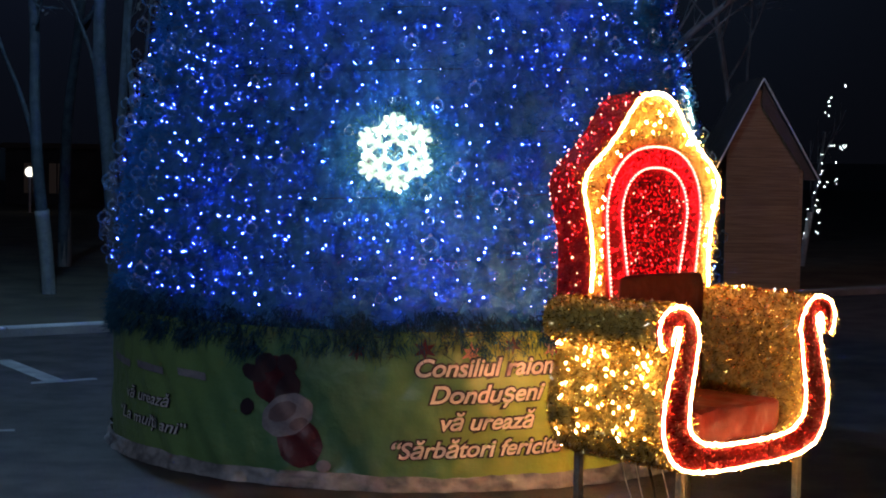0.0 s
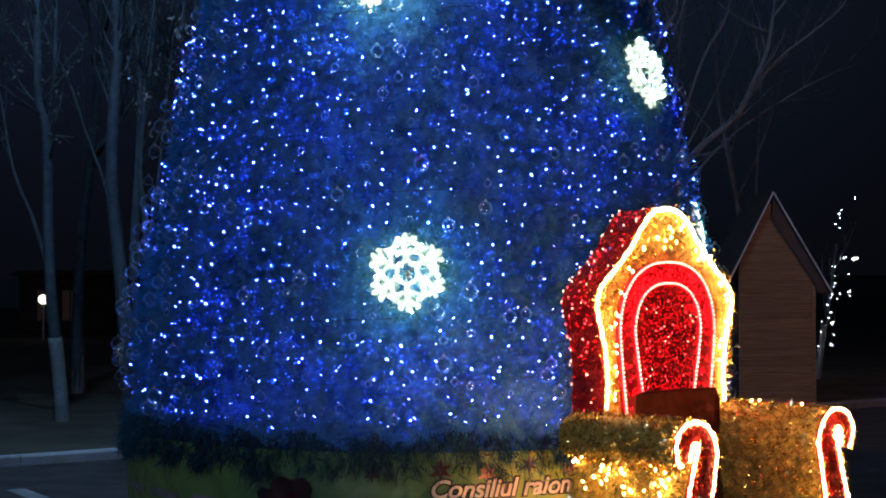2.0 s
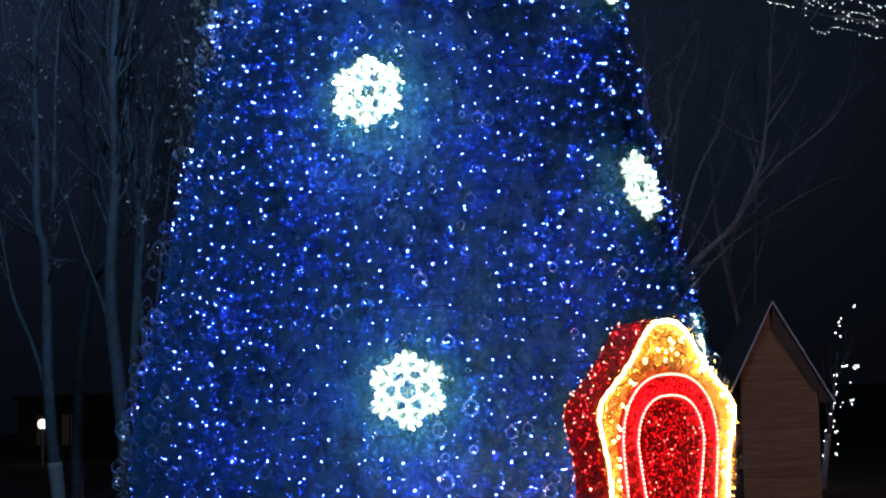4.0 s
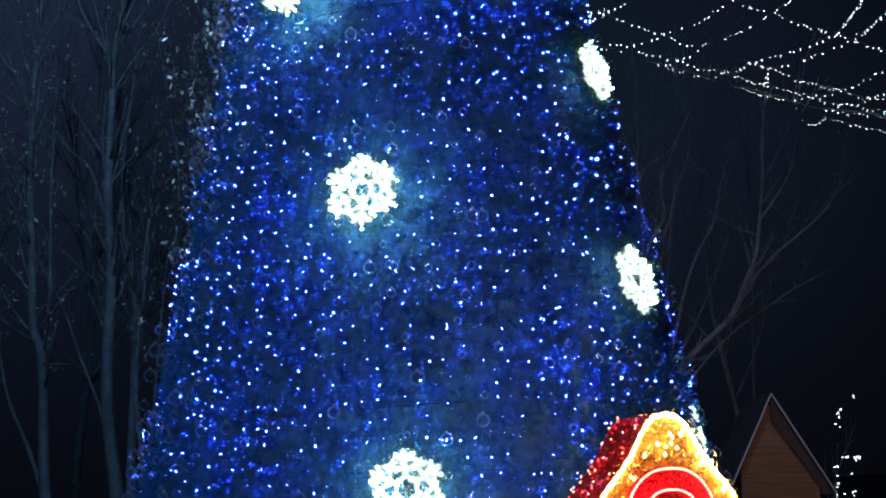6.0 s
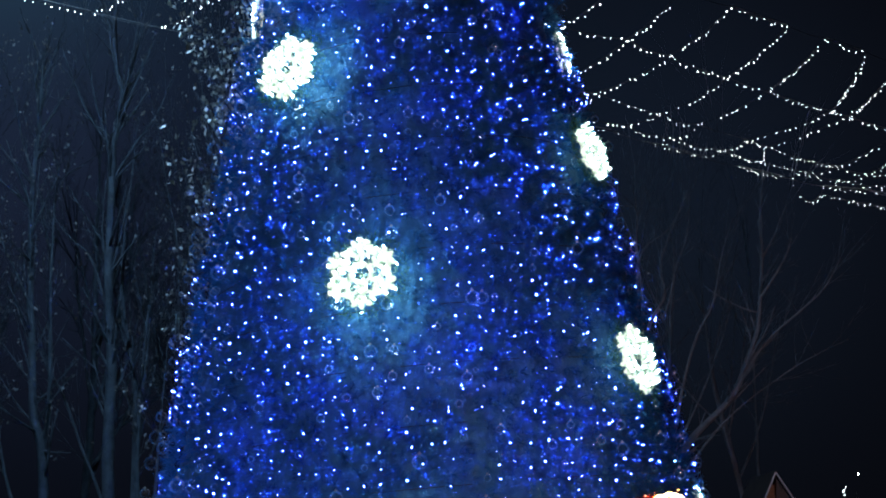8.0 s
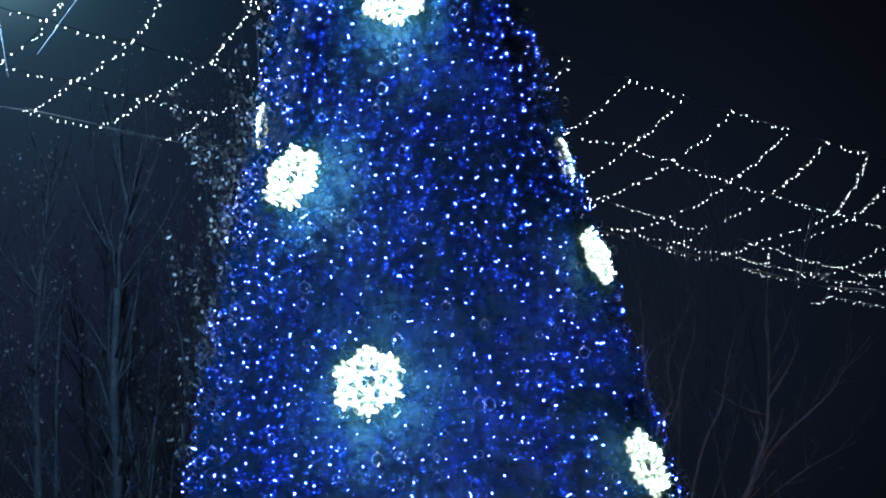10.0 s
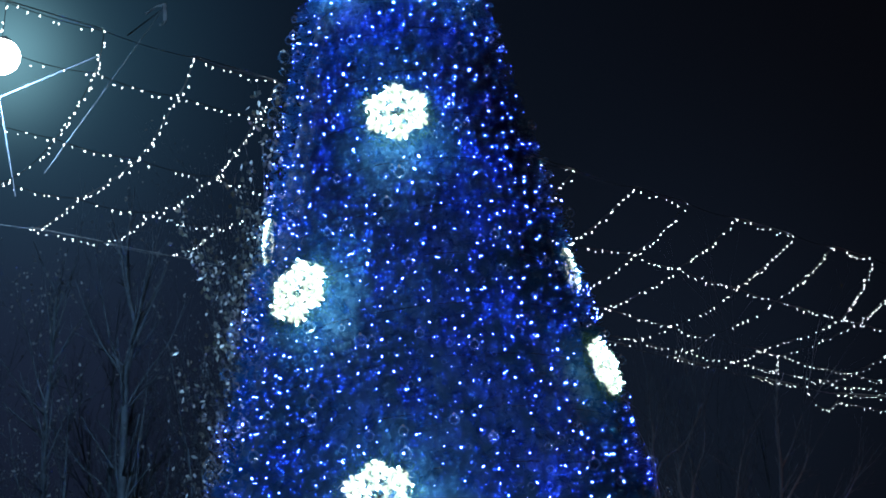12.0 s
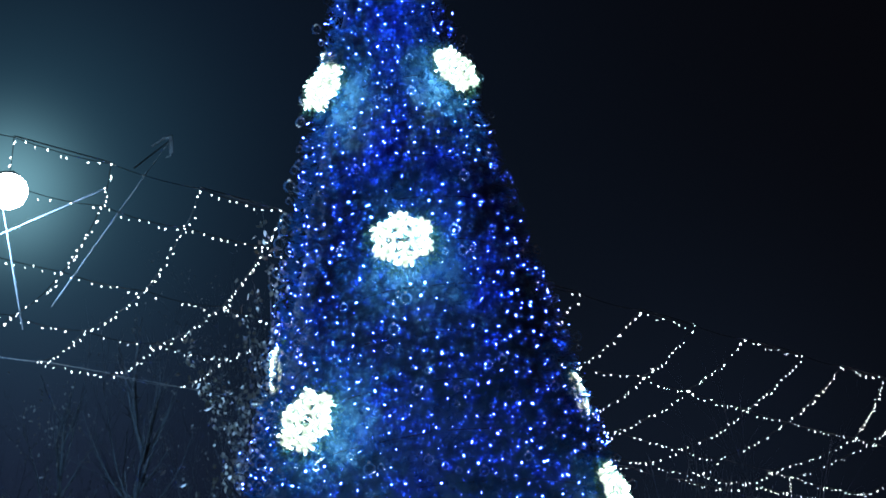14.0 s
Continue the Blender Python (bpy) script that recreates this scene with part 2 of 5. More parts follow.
def planks():
    m, n, l, b = material("hut_boards", 0.6)
    co, mp, tx, oi = (n.new("ShaderNode" + k) for k in ("TexCoord", "Mapping", "TexNoise", "ObjectInfo"))
    mp.inputs["Scale"].default_value = (1.2, 9.0, 26.0)
    tx.inputs["Scale"].default_value, tx.inputs["Detail"].default_value = 2.2, 6.0
    l.new(co.outputs["Object"], mp.inputs["Vector"])
    sh = n.new("ShaderNodeVectorMath")
    l.new(mp.outputs[0], sh.inputs[0])
    sc = n.new("ShaderNodeMath")
    sc.operation, sc.inputs[1].default_value = "MULTIPLY", 40.0
    l.new(oi.outputs["Random"], sc.inputs[0])
    l.new(sc.outputs[0], sh.inputs[1])
    l.new(sh.outputs[0], tx.inputs["Vector"])
    r = n.new("ShaderNodeValToRGB")
    r.color_ramp.elements[0].position, r.color_ramp.elements[0].color = 0.3, (0.25, 0.125, 0.062, 1)
    r.color_ramp.elements[1].position, r.color_ramp.elements[1].color = 0.7, (0.44, 0.25, 0.135, 1)
    l.new(tx.outputs["Fac"], r.inputs[0])
    hs = n.new("ShaderNodeHueSaturation")
    mr = n.new("ShaderNodeMapRange")
    mr.inputs["To Min"].default_value, mr.inputs["To Max"].default_value = 0.86, 1.10
    l.new(oi.outputs["Random"], mr.inputs["Value"])
    l.new(mr.outputs["Result"], hs.inputs["Value"])
    l.new(r.outputs[0], hs.inputs["Color"])
    l.new(hs.outputs[0], b.inputs["Base Color"])
    bp = n.new("ShaderNodeBump")
    bp.inputs["Strength"].default_value, bp.inputs["Distance"].default_value = 0.4, 0.004
    l.new(tx.outputs["Fac"], bp.inputs["Height"])
    l.new(bp.outputs[0], b.inputs["Normal"])
    return m


BOARD = planks()
# ---- mesh helpers ----
class Soup:
    """Collects loose pieces of one mesh."""

    def __init__(self):
        self.v, self.f = [], []

    def add(self, verts, faces):
        k = len(self.v)
        self.v.extend(tuple(p) for p in verts)
        self.f.extend(tuple(i + k for i in q) for q in faces)
        return self

    def box(self, lo, hi, m=None):
        (a, b, c), (d, e_, g) = lo, hi
        p = [Vector(q) for q in ((a, b, c), (d, b, c), (d, e_, c), (a, e_, c), (a, b, g), (d, b, g), (d, e_, g), (a, e_, g))]
        if m is not None:
            p = [m @ q for q in p]
        return self.add(p, [(3, 2, 1, 0), (4, 5, 6, 7), (0, 1, 5, 4), (1, 2, 6, 5), (2, 3, 7, 6), (3, 0, 4, 7)])

    def bulb(self, p, r, h):
        """A small faceted bulb, longer than wide."""
        x, y, z = p
        return self.add([(x, y, z + h), (x + r, y, z), (x, y + r, z), (x - r, y, z), (x, y - r, z), (x, y, z - h)],
                        [(0, 1, 2), (0, 2, 3), (0, 3, 4), (0, 4, 1), (5, 2, 1), (5, 3, 2), (5, 4, 3), (5, 1, 4)])

    def tube(self, pts, radii, sides=6, closed=False):
        pts = [Vector(p) for p in pts]
        n = len(pts)
        if not isinstance(radii, (list, tuple)):
            radii = [radii] * n
        verts, faces, side = [], [], None
        for i, p in enumerate(pts):
            a, b = (pts[i - 1], pts[(i + 1) % n]) if closed else (pts[max(i - 1, 0)], pts[min(i + 1, n - 1)])
            d = (b - a).normalized()
            if side is None:
                side = d.orthogonal().normalized()
            side = (side - d * side.dot(d))
            side = side.normalized() if side.length > 1e-6 else d.orthogonal().normalized()
            up = d.cross(side)
            for k in range(sides):
                w = 2 * math.pi * k / sides
                verts.append(p + (side * math.cos(w) + up * math.sin(w)) * radii[i])
        for i in range(n if closed else n - 1):
            j = (i + 1) % n
            for k in range(sides):
                l = (k + 1) % sides
                faces.append((i * sides + k, i * sides + l, j * sides + l, j * sides + k))
        if not closed:
            faces.append(tuple(range(sides - 1, -1, -1)))
            faces.append(tuple((n - 1) * sides + k for k in range(sides)))
        return self.add(verts, faces)

    def ball(self, c, r, rings=6, seg=10, squash=1.0):
        c = Vector(c)
        verts = [c + Vector((0, 0, r * squash))]
        for i in range(1, rings):
            a = math.pi * i / rings
            verts += [c + Vector((r * math.sin(a) * math.cos(2 * math.pi * k / seg), r * math.sin(a) * math.sin(2 * math.pi * k / seg), r * squash * math.cos(a))) for k in range(seg)]
        verts.append(c - Vector((0, 0, r * squash)))
        faces = [(0, 1 + k, 1 + (k + 1) % seg) for k in range(seg)]
        for i in range(rings - 2):
            o = 1 + i * seg
            faces += [(o + k, o + seg + k, o + seg + (k + 1) % seg, o + (k + 1) % seg) for k in range(seg)]
        o, last = 1 + (rings - 2) * seg, len(verts) - 1
        faces += [(last, o + (k + 1) % seg, o + k) for k in range(seg)]
        return self.add(verts, faces)

    def slab(self, outline, lo, hi, place):
        """A closed outline (a, b) given depth from lo to hi; place(a, depth, b) gives the point."""
        n = len(outline)
        verts = [place(a, lo, b) for a, b in outline] + [place(a, hi, b) for a, b in outline]
        faces = [tuple(range(n)), tuple(range(2 * n - 1, n - 1, -1))]
        faces += [(i, n + i, n + (i + 1) % n, (i + 1) % n) for i in range(n)]
        return self.add(verts, faces)

    def mesh(self, name, smooth=False):
        me = bpy.data.meshes.new(name)
        me.from_pydata(self.v, [], self.f)
        if smooth:
            me.polygons.foreach_set("use_smooth", [True] * len(me.polygons))
        me.update()
        return me


def part(name, soup, mat, parent=None, label="", smooth=False, kind=""):
    ob = new(name, soup.mesh(name, smooth) if isinstance(soup, Soup) else soup)
    if mat is not None and not ob.data.materials:
        ob.data.materials.append(mat)
    if parent is not None:
        ob.parent = parent
    return tagged(ob, label, kind=kind)


def thing(name, label, category, group="", m=None, kind=""):
    ob = new(name)
    ob.empty_display_size = 0.2
    if m is not None:
        ob.matrix_world = m
    return tagged(ob, label, category, group, kind)


def spline(pts, steps=6, closed=False):
    """Smooth line through control points of any dimension."""
    p = [np.array(q, float) for q in pts]
    n, out = len(p), []
    for i in range(n if closed else n - 1):
        a, b, c, d = (p[(i - 1) % n], p[i], p[(i + 1) % n], p[(i + 2) % n]) if closed else (p[max(i - 1, 0)], p[i], p[i + 1], p[min(i + 2, n - 1)])
        for k in range(steps):
            t = k / steps
            out.append(0.5 * (2 * b + (c - a) * t + (2 * a - 5 * b + 4 * c - d) * t * t + (3 * b - a - 3 * c + d) * t ** 3))
    if not closed:
        out.append(p[-1])
    return out


def offset_line(pts, dist):
    """A flat line moved sideways, to its left for positive distances."""
    out = []
    for i, p in enumerate(pts):
        a, b = pts[max(i - 1, 0)], pts[min(i + 1, len(pts) - 1)]
        d = b - a
        d = d / (np.linalg.norm(d) + 1e-9)
        out.append(p + np.array([-d[1], d[0]]) * (dist[i] if isinstance(dist, (list, tuple)) else dist))
    return out


def fringe(rng, anchors, normals, length, width, spread=0.9):
    """Loose thin blades standing on a surface: tinsel or needles."""
    n = len(anchors)
    anchors, normals = np.asarray(anchors, float), np.asarray(normals, float)
    d = normals + spread * rng.normal(size=(n, 3))
    d /= np.linalg.norm(d, axis=1)[:, None]
    s = np.cross(d, rng.normal(size=(n, 3)))
    s /= np.linalg.norm(s, axis=1)[:, None] + 1e-9
    ln = length * rng.uniform(0.5, 1.3, n)[:, None]
    v = np.stack([anchors - s * width / 2, anchors + s * width / 2, anchors + d * ln], 1).reshape(-1, 3)
    sp = Soup()
    sp.v = [tuple(q) for q in v.tolist()]
    sp.f = [(3 * i, 3 * i + 1, 3 * i + 2) for i in range(n)]
    return sp


def outward(soup):
    """Turns all faces of a closed mesh to the outside."""
    bm = bmesh.new()
    vs = [bm.verts.new(q) for q in soup.v]
    for q in soup.f:
        bm.faces.new([vs[i] for i in q])
    bmesh.ops.recalc_face_normals(bm, faces=bm.faces)
    bm.verts.index_update()
    soup.f = [tuple(v.index for v in f.verts) for f in bm.faces]
    bm.free()
    return soup


def surface_samples(rng, soup, n):
    """Points and normals spread evenly over a mesh."""
    tri = []
    for q in soup.f:
        for k in range(1, len(q) - 1):
            tri.append((q[0], q[k], q[k + 1]))
    v = np.array([tuple(p) for p in soup.v])
    t = np.array(tri)
    a, b, c = v[t[:, 0]], v[t[:, 1]], v[t[:, 2]]
    nr = np.cross(b - a, c - a)
    area = np.linalg.norm(nr, axis=1)
    i = rng.choice(len(t), n, p=area / area.sum())
    r1, r2 = np.sqrt(rng.random(n))[:, None], rng.random(n)[:, None]
    p = a[i] * (1 - r1) + b[i] * r1 * (1 - r2) + c[i] * r1 * r2
    return p, nr[i] / (area[i][:, None] + 1e-12)


# ---- ground ----
def ground():
    sp = Soup()
    sp.add([(-1500, -1500, 0), (1500, -1500, 0), (1500, 1500, 0), (-1500, 1500, 0)], [(0, 1, 2, 3)])
    tagged(part("ground", sp, ASPHALT), "dark damp asphalt of the town square", "ground", kind="structure")
    # planted strips behind the kerbs
    for name, pts in (("lawn", ((-60, -25.9), (-3.72, 14.15), (-2.0, 15.4), (0.2, 17.6), (0.2, 80), (-60, 80))),
                      ("lawn", ((4.05, 19.60), (30, 38.2), (30, 90), (1.5, 90), (1.5, 19.60)))):
        n = len(pts)
        sp = Soup().add([(x, y, 0.05) for x, y in pts] + [(x, y, -0.05) for x, y in pts],
                        [tuple(range(n))] + [(i, n + i, n + (i + 1) % n, (i + 1) % n) for i in range(n)])
        tagged(part(name, sp, LAWN), "dark bare winter lawn behind the kerb", "lawn", kind="structure")


def kerb(a, b, count, mat, label):
    """A row of whitewashed kerb stones from a to b."""
    a, b = Vector((*a, 0)), Vector((*b, 0))
    d = (b - a) / count
    run = thing("kerb", label, "kerb", m=Matrix.Translation(a), kind="structure")
    ln, ang = d.length, math.atan2(d.y, d.x)
    sp = Soup()
    w, h, c = 0.075, 0.085, 0.015
    prof = [(-w, 0), (w, 0), (w, h - c), (w - c, h), (-w + c, h), (-w, h - c)]
    sp.slab(prof, 0.006, ln - 0.006, lambda p, q, r: (q, p, r))
    me = sp.mesh("kerb_stone")
    me.materials.append(mat)
    for k in range(count):
        s = new("kerb_stone", me)
        s.parent = run
        s.matrix_basis = pose(*(d * k), 0, 0, math.degrees(ang) + random.uniform(-0.3, 0.3))


def marking(pts, label):
    n = len(pts)
    sp = Soup().add([(x, y, 0.004) for x, y in pts], [tuple(range(n))])
    tagged(part("road_marking", sp, PAINT), label, "road marking", kind="structure")


ground()
kerb((-11.72, 8.3), (-3.72, 13.98), 10, KERB, "whitewashed concrete kerb at the edge of the square")
kerb((-3.72, 13.98), (0.05, 16.65), 5, KERB, "whitewashed concrete kerb at the edge of the square")
kerb((4.0, 19.25), (12.0, 24.9), 10, CONCRETE, "plain grey concrete kerb beside the hut")
marking(((-3.36, 12.33), (-3.25, 12.42), (-2.58, 11.32), (-2.70, 11.24)), "worn white parking line on asphalt")
marking(((-2.80, 11.24), (-2.78, 11.14), (-2.38, 11.42), (-2.42, 11.50)), "worn white parking line on asphalt")
marking(((-2.66, 9.28), (-2.66, 9.20), (-2.40, 9.26), (-2.42, 9.33)), "short worn white paint mark on asphalt")
# ---- the Christmas tree: a steel cone dressed with artificial fir, its axis and slope ----
AX, AY, R_LOW, SLOPE, Z_LOW, Z_TOP = -0.166, 9.46, 1.98, 0.216, 0.70, 8.95


def girth(z):
    """The tree's radius at a height; its lowest boughs hang straight down."""
    return min(R_LOW - SLOPE * z, 1.69)


def cone_point(az, z, out=0.0):
    """A point on the tree: az degrees from the side of the square, z high, out metres off its surface."""
    a, r = radians(az), girth(z) + out
    return Vector((AX + r * math.sin(a), AY - r * math.cos(a), z))


def cone_normal(az):
    a = radians(az)
    return Vector((math.sin(a), -math.cos(a), SLOPE)).normalized()


FLAKES = [(-2.2, 1.61), (53.3, 2.65), (-10.2, 3.09), (59.5, 3.84), (-0.6, 5.33), (-32.9, 4.31), (90.0, 4.60), (-90.0, 4.95), (40.1, 6.62), (-41.4, 6.59), (84.0, 1.85), (-100.0, 7.0),
          (-135.0, 2.7), (120.0, 2.9), (160.0, 4.2), (-150.0, 3.4)]


def near_flake(az, z, gap):
    for fa, fz in FLAKES:
        da = (az - fa + 180) % 360 - 180
        if math.hypot(radians(da) * (R_LOW - SLOPE * z), z - fz) < gap:
            return True
    return False


def christmas_tree():
    rng = np.random.default_rng(4)
    tree = thing("christmas_tree", "tall cone-shaped artificial fir Christmas tree lit in blue", "christmas tree", m=Matrix.Translation((AX, AY, 0)))
    back = Matrix.Translation((-AX, -AY, 0))
    # dense inner cone of boughs, uneven ring by ring
    sp, seg, rings = Soup(), 120, 110
    for i in range(rings + 1):
        z = Z_LOW + (Z_TOP - Z_LOW) * i / rings
        for k in range(seg):
            az = 360 * k / seg
            w = noise.noise(Vector((math.cos(radians(az)) * 6, math.sin(radians(az)) * 6, z * 4))) * 0.025 + noise.noise(Vector((math.cos(radians(az)) * 17, math.sin(radians(az)) * 17, z * 11))) * 0.018
            r = max(girth(z) - 0.115 + w, 0.02)
            sp.v.append((r * math.sin(radians(az)), -r * math.cos(radians(az)), z))
    for i in range(rings):
        for k in range(seg):
            l = (k + 1) % seg
            sp.f.append((i * seg + k, i * seg + l, (i + 1) * seg + l, (i + 1) * seg + k))
    sp.f.append(tuple(range(seg - 1, -1, -1)))
    sp.f.append(tuple(rings * seg + k for k in range(seg)))
    part("bough_layer", sp, CORE, tree, smooth=True)
    # needle tufts over it
    n = 15000
    z = Z_TOP - (Z_TOP - Z_LOW) * np.sqrt(rng.random(n))
    az = rng.uniform(-180, 180, n)
    a = np.radians(az)
    r = np.minimum(R_LOW - SLOPE * z, 1.69) - 0.125 + 0.105 * rng.random(n)
    c = np.stack([r * np.sin(a), -r * np.cos(a), z], 1)
    nr = np.stack([np.sin(a), -np.cos(a), 0.1 - 0.5 * rng.random(n)], 1)
    reps = 13
    cc = np.repeat(c, reps, 0) + rng.normal(size=(n * reps, 3)) * 0.006
    part("needles", fringe(rng, cc, np.repeat(nr, reps, 0), 0.062, 0.0045, 0.75), NEEDLES, tree, kind="stuff")
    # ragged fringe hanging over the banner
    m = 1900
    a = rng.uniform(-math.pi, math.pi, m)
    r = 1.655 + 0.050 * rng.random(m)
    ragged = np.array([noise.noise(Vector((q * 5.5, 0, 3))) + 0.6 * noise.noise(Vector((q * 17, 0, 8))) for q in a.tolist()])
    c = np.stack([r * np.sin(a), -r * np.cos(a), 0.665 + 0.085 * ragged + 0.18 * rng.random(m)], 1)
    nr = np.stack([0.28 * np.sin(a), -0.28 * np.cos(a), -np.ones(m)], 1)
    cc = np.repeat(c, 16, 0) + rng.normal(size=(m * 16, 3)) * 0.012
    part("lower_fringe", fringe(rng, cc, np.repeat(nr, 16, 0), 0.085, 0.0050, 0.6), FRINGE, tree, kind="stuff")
    # the bulbs of the light strings: the nearest single, the others together
    string = thing("string_light", "string of small blue-white bulbs wound round the fir tree", "string light", m=Matrix.Translation((AX, AY, 0)))
    spots, cells = [], {}
    tries = 0
    while len(spots) < 3200 and tries < 60000:
        tries += 1
        zz = Z_TOP - 0.1 - (Z_TOP - Z_LOW - 0.27) * math.sqrt(random.random())
        if random.random() < 0.6:
            zz = round(zz / 0.092) * 0.092 + random.gauss(0, 0.010)
        aa = random.uniform(-180, 180)
        zz = max(zz, Z_LOW + 0.14 - 0.07 * min(max((aa + 45) / 50, 0), 1) + 0.06 * noise.noise(Vector((aa * 0.11, 0, 6))) + random.uniform(0, 0.05))
        ring = math.sin(zz * 7.5 + 0.6 * math.sin(radians(aa) * 3))
        if near_flake(aa, zz, 0.25) or random.random() < 0.16 * (zz < 2.0) + 0.15 * (ring < -0.55) + 0.80 * (52 <= abs(aa) < 110) + 0.85 * any(lo < zz < hi for lo, hi in ((5.76, 5.94), (3.42, 3.54), (6.86, 6.98))):
            continue
        x = radians(aa) * girth(zz)
        cx, cz = int(math.floor(x / 0.075)), int(math.floor(zz / 0.075))
        if any(math.hypot(x - q[0], zz - q[1]) < 0.066 for i in (-1, 0, 1) for j in (-1, 0, 1) for q in cells.get((cx + i, cz + j), ())):
            continue
        cells.setdefault((cx, cz), []).append((x, zz))
        spots.append((aa, zz, random.uniform(-0.028, 0.034)))
        if random.random() < 0.10:
            spots.append((aa + random.uniform(-1, 1), zz + random.uniform(-0.02, 0.02), random.uniform(-0.028, 0.034)))
    sizes = []
    for q in (0.55, 0.75, 1.0):
        sizes.append(Soup().bulb((0, 0, 0), 0.0020 * q, 0.0036 * q).mesh("bulb"))
        sizes[-1].materials.append(BLUE_LED)
    rest, singles = Soup(), 0
    for aa, zz, out in spots:
        p = back @ cone_point(aa, zz, out)
        if singles < 300 and abs(aa) < 45 and zz < 3.2:
            b = new("bulb", sizes[singles % 3])
            b.parent, b.location = string, p
            singles += 1
        else:
            s = random.uniform(0.40, 1.05)
            rest.bulb(p, 0.0020 * s, 0.0036 * s)
    part("bulb_chain", rest, BLUE_LED, string, kind="stuff")
    # weak bulbs sunk among the needles, glowing also in place of bauble glints
    sunk = Soup()
    for _ in range(1500):
        zz, aa = Z_TOP - 0.1 - (Z_TOP - Z_LOW - 0.30) * math.sqrt(random.random()), random.uniform(-110, 110)
        if not near_flake(aa, zz, 0.20):
            s = random.uniform(0.4, 0.8)
            sunk.bulb(back @ cone_point(aa, zz, random.uniform(-0.04, 0.02)), 0.0024 * s, 0.0040 * s)
    part("bulb_glint_specks", sunk, DIM_SPECK, string, kind="stuff")
    # dark cable of the strings, winding upward
    turns, pts = 26, []
    for i in range(turns * 40):
        zz = 0.78 + (Z_TOP - 0.95) * i / (turns * 40)
        pts.append(back @ cone_point(i * 9.0, zz, -0.112 + 0.010 * math.sin(i * 1.7)))
    part("cable", Soup().tube(pts, 0.0018, 3), WIRE, string)


def snowflake(az, z):
    m = Matrix.Translation(cone_point(az, z, 0.085 if abs(az) < 45 else (0.03 if abs(az) < 65 else -0.055))) @ cone_normal(az).to_track_quat("Z", "Y").to_matrix().to_4x4() @ pose(0, 0, 0, 0, 0, random.uniform(-4, 4))
    flake = thing("snowflake_light", "glowing white snowflake of light tube fixed to the tree", "snowflake light", "snowflakes on the tree", m)
    rng = np.random.default_rng(int(az * 7 + z * 100) % 1000)
    S = 0.78 if abs(az) > 80 else (0.90 if z > 6 or az > 58 else 1.01)

    def polar(r, a, h=0.0):
        return (r * S * math.sin(radians(a)), r * S * math.cos(radians(a)), h)

    led = Soup()

    def lit_tube(pts, name, fat=1.0):
        """A run of frosted light tube between points, lumpy, with its bulbs showing through the front."""
        pts = [Vector(q) for q in pts]
        run, thick = [], []
        for i in range(len(pts) - 1):
            ln = (pts[i + 1] - pts[i]).length
            n = max(1, int(ln / 0.007))
            for k in range(n):
                run.append(pts[i].lerp(pts[i + 1], k / n) + Vector(rng.normal(size=3)) * 0.0030)
                thick.append(fat * rng.uniform(0.0095, 0.0185) * (0.8 if abs(az) > 45 else 1.0))
            for k in range(max(2, int(ln / 0.018)) if abs(az) < 45 else 1):
                q = pts[i].lerp(pts[i + 1], rng.random()) + Vector((0.006 * rng.normal(), 0.006 * rng.normal(), 0.022 if k % 4 == 1 or abs(az) > 45 else -0.024))
                led.bulb(q, 0.0062, 0.0062)
        run.append(pts[-1])
        thick.append(0.009)
        part(name, Soup().tube(run, thick, 6), FLAKE_TUBE, flake)

    for k in range(6):
        a = 60 * k
        lit_tube([polar(0.058, a), polar(0.120, a), polar(0.188, a)], "arm")
        for sgn in (-1, 1):
            lit_tube([polar(0.128, a), polar(0.176, a + sgn * 15)], "prong")
            lit_tube([polar(0.088, a), polar(0.124, a + sgn * 28)], "branch", 0.8)
        lit_tube([polar(0.146, a + 17), polar(0.130, a + 30), polar(0.146, a + 43)], "rim")
    lit_tube([polar(0.058, 60 * k) for k in range(7)], "ring", 0.8)
    part("led_chain", led, FLAKE_LED, flake, "tiny bright bulbs in the tubes", kind="stuff")
    around = []
    for k in range(6):
        around += [polar(r_, 60 * k + d_) for r_ in np.linspace(0.06, 0.185, 22) for d_ in rng.normal(size=5) * 5]
    around += [polar(0.125 + 0.012 * rng.normal(), a_) for a_ in rng.uniform(0, 360, 420)]
    # extra blades across the cells stand in for the tubes' glow
    disc = np.sqrt(rng.random(560)) * 0.165
    around += [polar(r_, a_, 0.004) for r_, a_ in zip(disc, rng.uniform(0, 360, 560))]
    part("frost_tinsel", fringe(rng, np.array(around) + 0.008 * rng.normal(size=(len(around), 3)), np.tile((0, 0, 0.5), (len(around), 1)) + 0.6 * rng.normal(size=(len(around), 3)), 0.034, 0.0045, 0.5), FROST, flake, "frosted white tinsel round the tubes, with fill for glow", kind="stuff")
    back_plate = Soup()
    for k in range(6):
        back_plate.tube([polar(0.0, 60 * k, -0.03), polar(0.185, 60 * k, -0.03)], 0.004, 4)
    part("wire_frame", back_plate, WIRE, flake)
    ang, rad = rng.uniform(0, 360, 900), 0.150 + 0.085 * rng.random(900)
    anchors = [polar(r_, a_, -0.02) for r_, a_ in zip(rad, ang)]
    part("tinsel_edge", fringe(rng, anchors, [(math.sin(radians(a_)), math.cos(radians(a_)), 0.4) for a_ in ang], 0.035, 0.004, 0.8), TINSEL_GREEN, flake, "dark green tinsel edge")


